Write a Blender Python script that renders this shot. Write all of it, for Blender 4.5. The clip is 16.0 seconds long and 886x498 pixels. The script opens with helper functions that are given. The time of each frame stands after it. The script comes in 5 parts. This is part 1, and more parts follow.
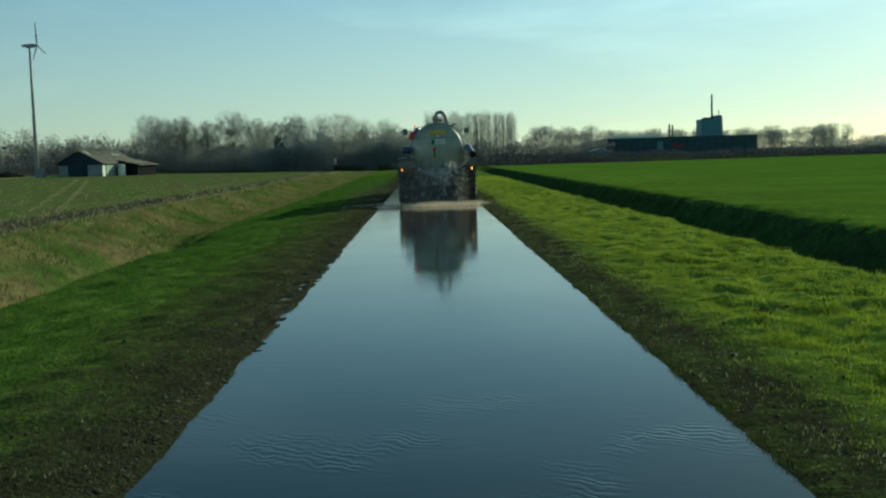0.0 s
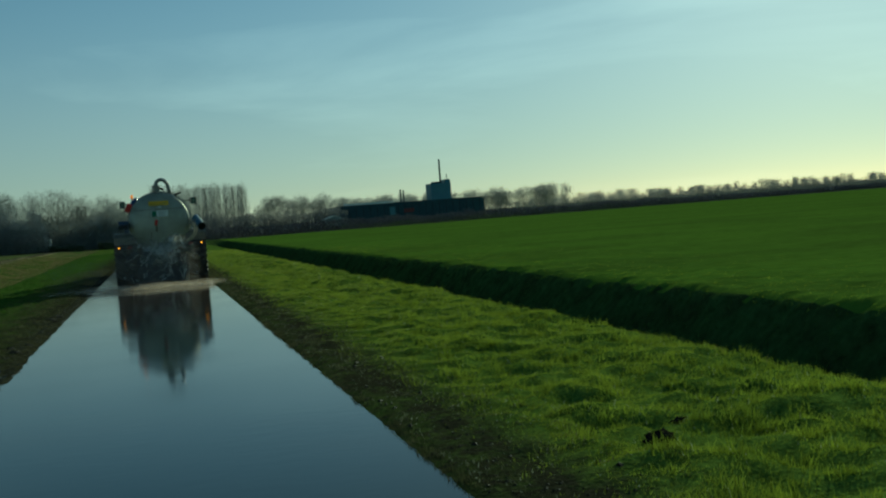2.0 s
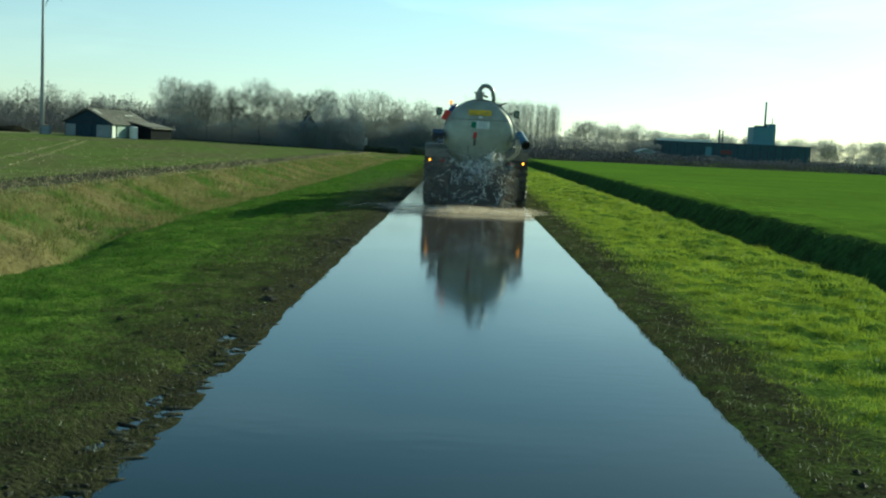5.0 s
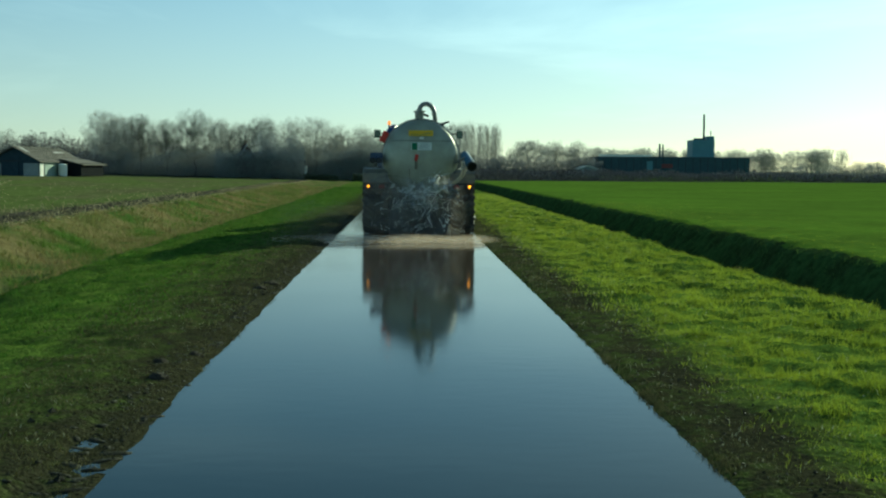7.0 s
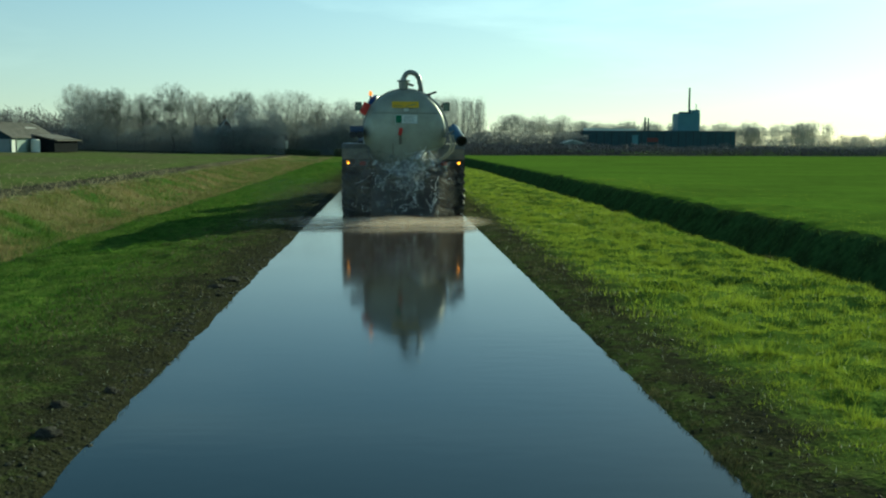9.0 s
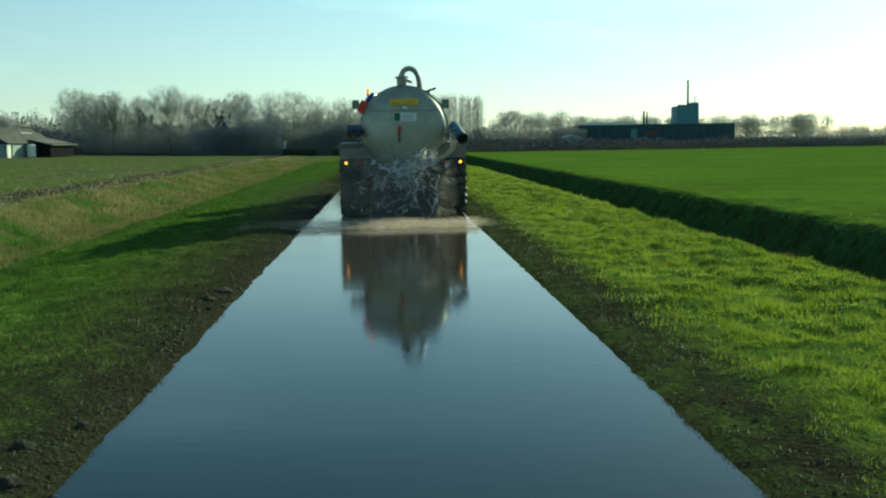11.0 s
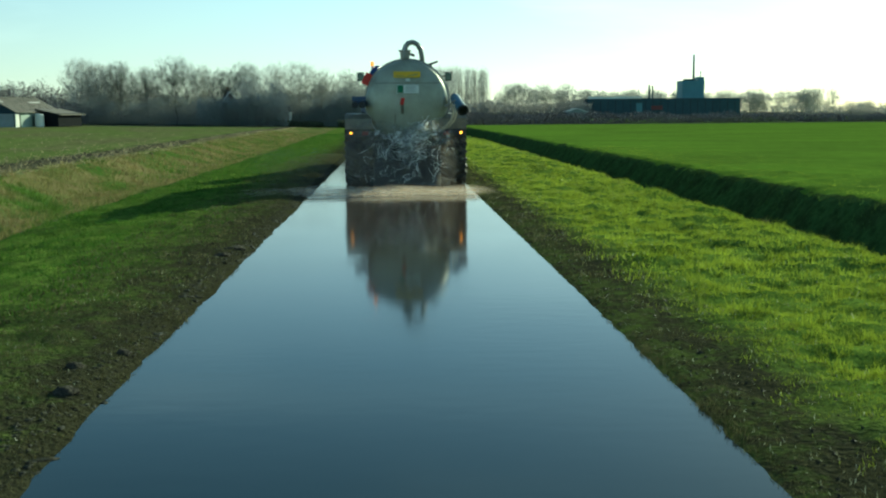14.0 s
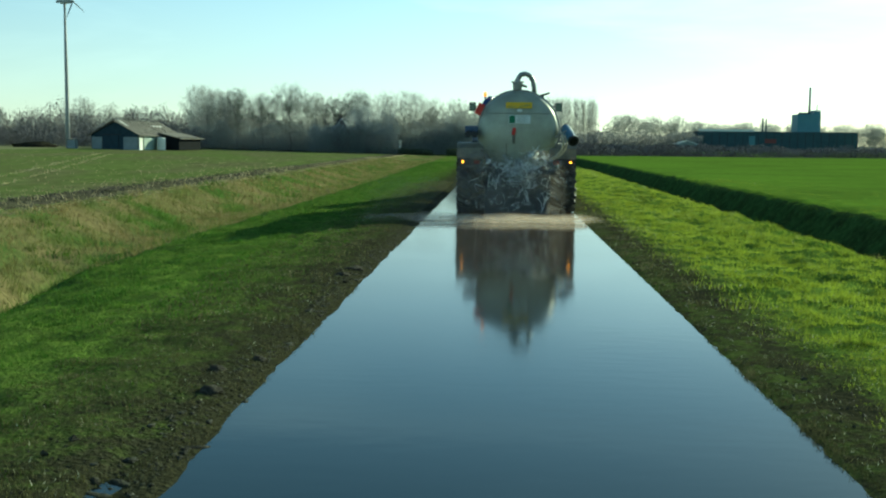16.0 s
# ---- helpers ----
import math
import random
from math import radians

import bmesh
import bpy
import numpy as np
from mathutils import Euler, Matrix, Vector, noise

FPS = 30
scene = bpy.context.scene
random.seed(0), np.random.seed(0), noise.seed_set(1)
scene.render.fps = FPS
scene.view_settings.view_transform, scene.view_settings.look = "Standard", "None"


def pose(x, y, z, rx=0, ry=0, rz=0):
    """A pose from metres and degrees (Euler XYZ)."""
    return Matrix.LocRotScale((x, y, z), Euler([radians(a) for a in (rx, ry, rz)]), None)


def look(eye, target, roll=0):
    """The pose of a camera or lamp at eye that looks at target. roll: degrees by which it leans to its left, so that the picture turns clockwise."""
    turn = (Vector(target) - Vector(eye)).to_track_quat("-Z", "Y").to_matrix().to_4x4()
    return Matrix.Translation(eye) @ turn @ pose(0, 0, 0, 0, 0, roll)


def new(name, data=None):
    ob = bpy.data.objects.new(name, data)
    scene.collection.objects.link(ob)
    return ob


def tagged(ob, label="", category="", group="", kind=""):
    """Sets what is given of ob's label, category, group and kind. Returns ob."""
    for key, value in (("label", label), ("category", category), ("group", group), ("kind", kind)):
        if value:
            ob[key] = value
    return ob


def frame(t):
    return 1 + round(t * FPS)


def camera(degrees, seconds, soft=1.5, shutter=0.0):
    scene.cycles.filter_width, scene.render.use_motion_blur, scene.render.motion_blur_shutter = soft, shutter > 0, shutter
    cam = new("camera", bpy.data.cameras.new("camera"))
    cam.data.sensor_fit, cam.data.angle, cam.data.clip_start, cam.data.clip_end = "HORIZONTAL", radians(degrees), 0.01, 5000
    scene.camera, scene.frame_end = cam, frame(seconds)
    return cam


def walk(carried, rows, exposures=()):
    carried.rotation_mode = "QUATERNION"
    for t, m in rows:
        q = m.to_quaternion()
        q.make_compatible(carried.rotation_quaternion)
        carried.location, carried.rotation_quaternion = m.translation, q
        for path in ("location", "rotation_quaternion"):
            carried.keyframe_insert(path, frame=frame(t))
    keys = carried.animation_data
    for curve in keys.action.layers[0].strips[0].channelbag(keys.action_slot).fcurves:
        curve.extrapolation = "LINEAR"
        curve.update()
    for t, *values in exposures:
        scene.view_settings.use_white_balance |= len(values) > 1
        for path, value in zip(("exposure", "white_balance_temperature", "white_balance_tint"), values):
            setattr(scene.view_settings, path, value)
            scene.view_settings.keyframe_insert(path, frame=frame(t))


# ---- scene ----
cam = camera(45.44, 16.0, soft=2.2)
PATH = [
    (0, pose(-0.462, -41.449, 1.811, 84.985, 1.672, -0.978)),
    (0.5, pose(-0.415, -40.299, 1.773, 85.977, 1.875, -1.801)),
    (1, pose(-0.185, -39.442, 1.788, 87.506, 2.179, -14.766)),
    (1.5, pose(-0.223, -38.293, 1.797, 88.096, 3.164, -24.686)),
    (2, pose(-0.223, -37.165, 1.735, 87.984, 4.220, -15.381)),
    (2.5, pose(-0.344, -36.243, 1.713, 87.850, 4.827, -8.127)),
    (3, pose(-0.336, -34.920, 1.862, 82.621, -1.016, -0.180)),
    (3.5, pose(-0.422, -34.032, 1.878, 86.050, -1.059, 6.438)),
    (4, pose(-0.409, -33.155, 1.829, 84.877, -0.805, 10.993)),
    (4.5, pose(-0.410, -31.887, 1.831, 83.445, -2.623, 7.268)),
    (5, pose(-0.420, -30.971, 1.819, 84.265, -2.730, 1.065)),
    (7.5, pose(-0.369, -28.055, 1.792, 85.659, -0.223, -2.399)),
    (8, pose(-0.365, -27.566, 1.780, 84.982, -0.053, -2.880)),
    (8.5, pose(-0.370, -26.750, 1.795, 84.353, -0.420, -2.934)),
    (11, pose(-0.384, -25.276, 1.820, 84.128, 0.761, -3.032)),
    (11.5, pose(-0.357, -25.469, 1.805, 83.875, 0.200, -2.917)),
    (12, pose(-0.358, -25.557, 1.801, 84.258, -0.063, -3.100)),
    (12.5, pose(-0.365, -25.600, 1.811, 84.546, 0.086, -1.920)),
    (13, pose(-0.363, -26.103, 1.801, 83.998, -0.425, -2.242)),
    (13.5, pose(-0.364, -26.368, 1.802, 84.308, -0.726, -1.919)),
    (14, pose(-0.337, -26.361, 1.788, 82.681, 0.345, -2.736)),
    (14.5, pose(-0.383, -26.466, 1.812, 82.777, -1.026, -1.247)),
    (15, pose(-0.332, -26.845, 1.785, 84.212, 0.557, -2.106)),
    (15.5, pose(-0.331, -27.074, 1.791, 83.487, -0.657, -1.931)),
    (16, pose(-0.435, -26.885, 1.795, 84.227, -0.595, 3.044)),
]
EXPOSURES = [
    (0.0, -0.14, 6460, -29), (0.5, -0.11, 6460, -29), (1.0, -0.38, 6360, -29), (1.5, -0.66, 6230, -29),
    (2.0, -0.84, 6110, -34), (2.5, -0.82, 6060, -34), (3.0, -0.45, 6110, -34), (3.5, 0.08, 6160, -34),
    (4.0, 0.08, 6210, -29), (4.5, 0.24, 6310, -29), (5.0, 0.48, 6440, -29), (7.5, 0.1, 6410, -29),
    (8.5, 0.16, 6440, -29), (11.0, 0.33, 6490, -29), (12.5, 0.50, 6470, -29), (14.0, 0.55, 6460, -29), (15.0, 0.66, 6450, -29), (16.0, 0.62, 6440, -29),
]
walk(cam, PATH, EXPOSURES)

# ---- light ----
SUN_ELEVATION, SUN_AZIMUTH = radians(19.5), radians(37)  # azimuth from +y towards +x
world = bpy.data.worlds.new("sky")
scene.world = world
world.use_nodes = True
wn, wl = world.node_tree.nodes, world.node_tree.links
sky = wn.new("ShaderNodeTexSky")
sky.sky_type, sky.sun_disc = "NISHITA", False
sky.sun_elevation, sky.sun_rotation = SUN_ELEVATION, SUN_AZIMUTH
sky.air_density, sky.dust_density, sky.ozone_density = 0.7, 0.2, 1.8
wn["Background"].inputs["Strength"].default_value = 0.116
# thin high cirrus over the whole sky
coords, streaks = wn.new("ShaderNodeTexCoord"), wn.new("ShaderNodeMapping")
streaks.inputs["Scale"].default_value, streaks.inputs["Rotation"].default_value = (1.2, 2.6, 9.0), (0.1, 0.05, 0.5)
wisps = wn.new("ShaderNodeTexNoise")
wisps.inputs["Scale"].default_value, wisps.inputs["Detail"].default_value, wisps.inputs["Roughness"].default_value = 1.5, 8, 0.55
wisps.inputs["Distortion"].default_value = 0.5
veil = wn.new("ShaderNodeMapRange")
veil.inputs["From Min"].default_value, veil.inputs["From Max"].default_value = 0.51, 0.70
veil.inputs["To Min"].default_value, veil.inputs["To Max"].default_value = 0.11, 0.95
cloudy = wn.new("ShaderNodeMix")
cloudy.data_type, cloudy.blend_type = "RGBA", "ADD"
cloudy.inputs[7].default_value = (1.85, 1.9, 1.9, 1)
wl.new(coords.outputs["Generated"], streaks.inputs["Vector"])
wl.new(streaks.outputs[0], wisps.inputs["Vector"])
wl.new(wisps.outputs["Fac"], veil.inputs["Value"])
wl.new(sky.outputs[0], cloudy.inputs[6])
# pale haze low over the horizon, all the way round
up = wn.new("ShaderNodeSeparateXYZ")
low_haze = wn.new("ShaderNodeMapRange")
low_haze.interpolation_type = "SMOOTHSTEP"
low_haze.inputs["From Min"].default_value, low_haze.inputs["From Max"].default_value = 0.0, 0.24
low_haze.inputs["To Min"].default_value, low_haze.inputs["To Max"].default_value = 0.5, 0.0
hazy = wn.new("ShaderNodeMix")
hazy.data_type = "RGBA"
wl.new(coords.outputs["Generated"], up.inputs[0])
wl.new(up.outputs[2], low_haze.inputs["Value"])
wl.new(low_haze.outputs[0], hazy.inputs[0])
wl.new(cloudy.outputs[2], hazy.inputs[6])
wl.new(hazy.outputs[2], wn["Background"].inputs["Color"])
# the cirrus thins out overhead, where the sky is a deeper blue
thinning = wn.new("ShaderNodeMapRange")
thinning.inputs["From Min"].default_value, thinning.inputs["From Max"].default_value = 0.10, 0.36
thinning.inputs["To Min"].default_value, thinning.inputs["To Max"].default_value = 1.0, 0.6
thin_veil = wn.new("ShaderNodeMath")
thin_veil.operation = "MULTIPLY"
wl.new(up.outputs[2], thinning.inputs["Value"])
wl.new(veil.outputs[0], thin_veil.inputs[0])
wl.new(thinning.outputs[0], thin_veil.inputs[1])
# cirrus and haze shine most towards the sun
facing = wn.new("ShaderNodeVectorMath")
facing.operation = "DOT_PRODUCT"
facing.inputs[1].default_value = (math.sin(SUN_AZIMUTH) * math.cos(SUN_ELEVATION), math.cos(SUN_AZIMUTH) * math.cos(SUN_ELEVATION), math.sin(SUN_ELEVATION))
wl.new(coords.outputs["Generated"], facing.inputs[0])
shine = []
for least in (0.25, 0.74):
    toward = wn.new("ShaderNodeMapRange")
    toward.inputs["From Min"].default_value, toward.inputs["From Max"].default_value = 0.38, 0.78
    toward.inputs["To Min"].default_value, toward.inputs["To Max"].default_value = least, 1.0
    wl.new(facing.outputs["Value"], toward.inputs["Value"])
    shine.append(toward.outputs[0])
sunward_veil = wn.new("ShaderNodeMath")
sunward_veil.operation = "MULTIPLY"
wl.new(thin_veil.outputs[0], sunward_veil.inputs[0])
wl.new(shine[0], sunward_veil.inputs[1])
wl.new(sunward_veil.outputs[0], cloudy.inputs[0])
haze_tint = wn.new("ShaderNodeVectorMath")
haze_tint.operation = "SCALE"
haze_tint.inputs[0].default_value = (4.9, 4.1, 4.15)
wl.new(shine[1], haze_tint.inputs["Scale"])
wl.new(haze_tint.outputs[0], hazy.inputs[7])

sun_data = bpy.data.lights.new("sun", "SUN")
sun_data.energy, sun_data.angle, sun_data.color = 4.4, radians(0.8), (1.0, 0.9, 0.74)
sun = new("sun", sun_data)
sun_way = Vector((math.sin(SUN_AZIMUTH) * math.cos(SUN_ELEVATION), math.cos(SUN_AZIMUTH) * math.cos(SUN_ELEVATION), math.sin(SUN_ELEVATION)))
sun.matrix_world = look(sun_way * 50, (0, 0, 0))


# ---- materials ----
def mat(name, rgb, rough=0.6, metal=0.0, vary=0.25, scale=6.0, bump=0.0, bump_scale=40.0, rand=0.0, island=0.0,
        second=None, second_scale=1.5, second_amount=0.5, spec=0.5, through_light=0.0, stretch=(1, 1, 1), ior=1.45):
    m = bpy.data.materials.new(name)
    m.use_nodes = True
    n, l = m.node_tree.nodes, m.node_tree.links
    b = n["Principled BSDF"]
    b.inputs["Roughness"].default_value = rough
    b.inputs["Metallic"].default_value = metal
    b.inputs["Specular IOR Level"].default_value = spec
    b.inputs["IOR"].default_value = ior
    tc = n.new("ShaderNodeNewGeometry")
    mp = n.new("ShaderNodeMapping")
    mp.inputs["Scale"].default_value = stretch
    l.new(tc.outputs["Position"], mp.inputs["Vector"])
    fine = n.new("ShaderNodeTexNoise")
    fine.inputs["Scale"].default_value, fine.inputs["Detail"].default_value, fine.inputs["Roughness"].default_value = scale, 6, 0.65
    l.new(mp.outputs[0], fine.inputs["Vector"])
    ramp = n.new("ShaderNodeMapRange")
    ramp.inputs["From Min"].default_value, ramp.inputs["From Max"].default_value = 0.25, 0.75
    ramp.inputs["To Min"].default_value, ramp.inputs["To Max"].default_value = 1 - vary, 1 + vary
    l.new(fine.outputs["Fac"], ramp.inputs["Value"])
    col = n.new("ShaderNodeRGB")
    col.outputs[0].default_value = (*rgb, 1)
    out = col.outputs[0]
    if second:
        big = n.new("ShaderNodeTexNoise")
        big.inputs["Scale"].default_value, big.inputs["Detail"].default_value = second_scale, 5
        l.new(mp.outputs[0], big.inputs["Vector"])
        r2 = n.new("ShaderNodeMapRange")
        r2.inputs["From Min"].default_value, r2.inputs["From Max"].default_value = 0.42, 0.62
        r2.inputs["To Max"].default_value = second_amount
        l.new(big.outputs["Fac"], r2.inputs["Value"])
        mx = n.new("ShaderNodeMix")
        mx.data_type = "RGBA"
        l.new(r2.outputs[0], mx.inputs[0])
        l.new(out, mx.inputs[6])
        mx.inputs[7].default_value = (*second, 1)
        out = mx.outputs[2]
    hsv = n.new("ShaderNodeHueSaturation")
    l.new(out, hsv.inputs["Color"])
    value = ramp.outputs[0]
    for amount, source in ((island, "geo"), (rand, "ob")):
        if amount:
            src = tc.outputs["Random Per Island"] if source == "geo" else n.new("ShaderNodeObjectInfo").outputs["Random"]
            r3 = n.new("ShaderNodeMapRange")
            r3.inputs["To Min"].default_value, r3.inputs["To Max"].default_value = 1 - amount, 1 + amount
            l.new(src, r3.inputs["Value"])
            mul = n.new("ShaderNodeMath")
            mul.operation = "MULTIPLY"
            l.new(value, mul.inputs[0])
            l.new(r3.outputs[0], mul.inputs[1])
            value = mul.outputs[0]
    l.new(value, hsv.inputs["Value"])
    l.new(hsv.outputs[0], b.inputs["Base Color"])
    if bump:
        bn = n.new("ShaderNodeTexNoise")
        bn.inputs["Scale"].default_value, bn.inputs["Detail"].default_value = bump_scale, 4
        l.new(mp.outputs[0], bn.inputs["Vector"])
        bp = n.new("ShaderNodeBump")
        bp.inputs["Strength"].default_value, bp.inputs["Distance"].default_value = 1.0, bump
        l.new(bn.outputs["Fac"], bp.inputs["Height"])
        l.new(bp.outputs[0], b.inputs["Normal"])
    if through_light:
        tr = n.new("ShaderNodeBsdfTranslucent")
        l.new(hsv.outputs[0], tr.inputs["Color"])
        ms = n.new("ShaderNodeMixShader")
        ms.inputs[0].default_value = through_light
        l.new(b.outputs[0], ms.inputs[1])
        l.new(tr.outputs[0], ms.inputs[2])
        l.new(ms.outputs[0], n["Material Output"].inputs["Surface"])
    return m


def glow(name, rgb, strength):
    m = bpy.data.materials.new(name)
    m.use_nodes = True
    b = m.node_tree.nodes["Principled BSDF"]
    b.inputs["Base Color"].default_value = (*rgb, 1)
    b.inputs["Emission Color"].default_value = (*rgb, 1)
    b.inputs["Emission Strength"].default_value = strength
    return m


def watery(name, rgb, low, high, scale, opaque, rough=0.15):
    """Torn, half-clear water: noise lets the light through in gaps."""
    m = bpy.data.materials.new(name)
    m.use_nodes = True
    n, l = m.node_tree.nodes, m.node_tree.links
    b = n["Principled BSDF"]
    b.inputs["Base Color"].default_value = (*rgb, 1)
    b.inputs["Roughness"].default_value = rough
    clear = n.new("ShaderNodeBsdfTransparent")
    nz = n.new("ShaderNodeTexNoise")
    nz.inputs["Scale"].default_value, nz.inputs["Detail"].default_value, nz.inputs["Roughness"].default_value = scale, 7, 0.7
    geo = n.new("ShaderNodeNewGeometry")
    l.new(geo.outputs["Position"], nz.inputs["Vector"])
    r = n.new("ShaderNodeMapRange")
    r.inputs["From Min"].default_value, r.inputs["From Max"].default_value, r.inputs["To Max"].default_value = low, high, opaque
    l.new(nz.outputs["Fac"], r.inputs["Value"])
    at = n.new("ShaderNodeAttribute")
    at.attribute_name = "thickness"
    mul = n.new("ShaderNodeMath")
    mul.operation = "MULTIPLY"
    l.new(r.outputs[0], mul.inputs[0])
    l.new(at.outputs["Fac"], mul.inputs[1])
    ms = n.new("ShaderNodeMixShader")
    l.new(mul.outputs[0], ms.inputs[0])
    l.new(clear.outputs[0], ms.inputs[1])
    lit = n.new("ShaderNodeBsdfTranslucent")
    lit.inputs["Color"].default_value = (*rgb, 1)
    halves = n.new("ShaderNodeMixShader")
    halves.inputs[0].default_value = 0.45
    l.new(b.outputs[0], halves.inputs[1])
    l.new(lit.outputs[0], halves.inputs[2])
    l.new(halves.outputs[0], ms.inputs[2])
    l.new(ms.outputs[0], n["Material Output"].inputs["Surface"])
    return m


M_TAN = mat("dead_bank_grass", (0.2, 0.17, 0.078), 0.85, scale=4, vary=0.4, second=(0.07, 0.125, 0.027), second_scale=0.5, second_amount=1.0, bump=0.06, bump_scale=9, spec=0.0)
M_CROP = mat("stubble_field", (0.115, 0.148, 0.046), 0.9, scale=2.2, vary=0.45, second=(0.132, 0.125, 0.066), second_scale=0.25, second_amount=0.8, bump=0.06, bump_scale=6, spec=0.0, stretch=(1, 0.35, 1))
M_FIELD = mat("winter_wheat_field", (0.115, 0.195, 0.028), 0.85, scale=2.5, vary=0.3, second=(0.085, 0.135, 0.024), second_scale=0.22, second_amount=0.7, bump=0.03, bump_scale=7, spec=0.0, stretch=(0.5, 1, 1))
# bank colour is kept dark to stand in for the ditch's shade
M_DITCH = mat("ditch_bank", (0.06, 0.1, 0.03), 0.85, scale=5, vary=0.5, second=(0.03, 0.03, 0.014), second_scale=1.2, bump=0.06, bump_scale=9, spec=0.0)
M_FURROW = mat("bare_furrow_soil", (0.088, 0.078, 0.058), 0.9, scale=3, vary=0.6, second=(0.1, 0.1, 0.05), second_scale=0.7, bump=0.08, bump_scale=5, spec=0.0)
M_SOIL = mat("far_ploughed_soil", (0.06, 0.06, 0.05), 0.9, scale=0.4, vary=0.3, second=(0.06, 0.09, 0.03), second_scale=0.02, spec=0.0)
# darker second tone puts shade between the clumps into the blades
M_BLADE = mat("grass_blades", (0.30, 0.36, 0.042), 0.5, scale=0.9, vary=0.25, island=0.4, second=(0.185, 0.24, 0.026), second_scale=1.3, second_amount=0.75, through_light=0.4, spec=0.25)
# darker copy of the verge blades, with the ditch shade in its colour
M_RANKSHADE = mat("shade_dark_rank_grass", (0.085, 0.14, 0.035), 0.8, scale=1.3, vary=0.4, island=0.3, through_light=0.2, spec=0.0)
# left verge: same grass, mud-splashed, with shade put into the colour
M_DULL = mat("splashed_shade_dulled_blades", (0.066, 0.138, 0.02), 0.7, scale=1.3, vary=0.3, island=0.4, second=(0.09, 0.15, 0.028), second_scale=0.6, second_amount=0.8, through_light=0.4, spec=0.05)
M_DRY = mat("dry_grass_blades", (0.26, 0.21, 0.095), 0.7, scale=1.0, vary=0.35, island=0.4, second=(0.095, 0.165, 0.026), second_scale=0.45, second_amount=1.0, through_light=0.35, spec=0.05)
# pale colour puts the glints of wet grass into the blades
M_GLINT = mat("painted_glint_blades", (0.42, 0.43, 0.3), 0.45, island=0.4, through_light=0.3, spec=0.3)
M_STRAW = mat("pale_straw", (0.42, 0.36, 0.2), 0.7, island=0.35, through_light=0.3)
M_CRUMB = mat("wet_mud_lumps", (0.036, 0.035, 0.024), 0.6, scale=30, vary=0.5, island=0.4, bump=0.012, bump_scale=70, spec=0.06)
M_PALEFIELD = mat("pale_far_grassland", (0.2, 0.2, 0.11), 0.9, scale=0.5, vary=0.25, second=(0.15, 0.17, 0.08), second_scale=0.05, spec=0.0)
M_WEED = mat("mud_weeds", (0.105, 0.108, 0.042), 0.6, scale=2, vary=0.45, island=0.6, second=(0.17, 0.14, 0.08), second_scale=3, through_light=0.25, spec=0.1)
# bark, bare twig and brushwood colours are paled to hold distance haze
M_BARK = mat("bark", (0.33, 0.32, 0.28), 0.9, scale=3, vary=0.3, rand=0.2, spec=0.1)
M_BIRCH = mat("birch_bark", (0.6, 0.58, 0.53), 0.8, scale=5, vary=0.3, spec=0.1, second=(0.3, 0.28, 0.25), second_scale=2.5)
M_DARKTWIG = mat("dark_twigs", (0.145, 0.155, 0.145), 0.9, scale=0.5, vary=0.2, spec=0.0, through_light=0.4)
M_TWIG = mat("bare_twigs", (0.34, 0.345, 0.325), 0.9, scale=0.5, vary=0.2, rand=0.2, island=0.1, spec=0.0, through_light=0.45)
M_FARBRUSH = mat("far_brushwood", (0.3, 0.3, 0.29), 0.9, scale=0.15, vary=0.25, island=0.08, spec=0.0, through_light=0.4)
M_BRUSH = mat("haze_pale_brushwood", (0.37, 0.39, 0.375), 0.9, scale=0.25, vary=0.25, island=0.1, second=(0.28, 0.30, 0.285), second_scale=0.15, spec=0.0, through_light=0.4)
M_HEDGE = mat("brown_reed_hedge", (0.19, 0.175, 0.17), 0.9, scale=0.3, vary=0.3, island=0.15, spec=0.1)
M_IVY = mat("evergreen_leaves", (0.11, 0.13, 0.08), 0.7, scale=1, vary=0.3, island=0.4, through_light=0.2)
M_TANK = mat("galvanised_tank", (0.37, 0.375, 0.3), 0.42, 0.35, vary=0.18, scale=3, second=(0.26, 0.26, 0.2), second_scale=1.3, second_amount=0.6, bump=0.002, bump_scale=30)
M_GUARD = mat("muddy_dark_steel", (0.19, 0.175, 0.14), 0.6, 0.2, vary=0.35, scale=6)
M_STEEL = mat("dull_steel", (0.28, 0.28, 0.27), 0.4, 0.6, vary=0.25, scale=8)
M_RUBBER = mat("muddy_rubber", (0.022, 0.021, 0.02), 0.6, vary=0.4, scale=9, second=(0.11, 0.092, 0.065), second_scale=4, second_amount=0.8, bump=0.004, bump_scale=40)
M_BLACK = mat("black_plastic", (0.018, 0.018, 0.02), 0.5, vary=0.3)
M_BLUE = mat("blue_paint", (0.02, 0.06, 0.19), 0.35, vary=0.2, second=(0.05, 0.06, 0.07), second_amount=0.4)
M_DARKBLUE = mat("dark_blue_pipe", (0.035, 0.065, 0.13), 0.4, vary=0.25)
M_PIPE = mat("faded_blue_pipe", (0.07, 0.16, 0.24), 0.4, vary=0.25, second=(0.04, 0.07, 0.1), second_scale=3)
M_RED = mat("red_paint", (0.55, 0.03, 0.02), 0.45, vary=0.2)
M_YELLOW = mat("yellow_sticker", (0.75, 0.47, 0.02), 0.45, vary=0.12)
M_DULLGOLD = mat("worn_lettering", (0.42, 0.33, 0.08), 0.5, vary=0.2)
M_WHITE = mat("white_sign", (0.72, 0.74, 0.7), 0.5, vary=0.1)
M_GREEN = mat("green_sign", (0.02, 0.16, 0.07), 0.5, vary=0.1)
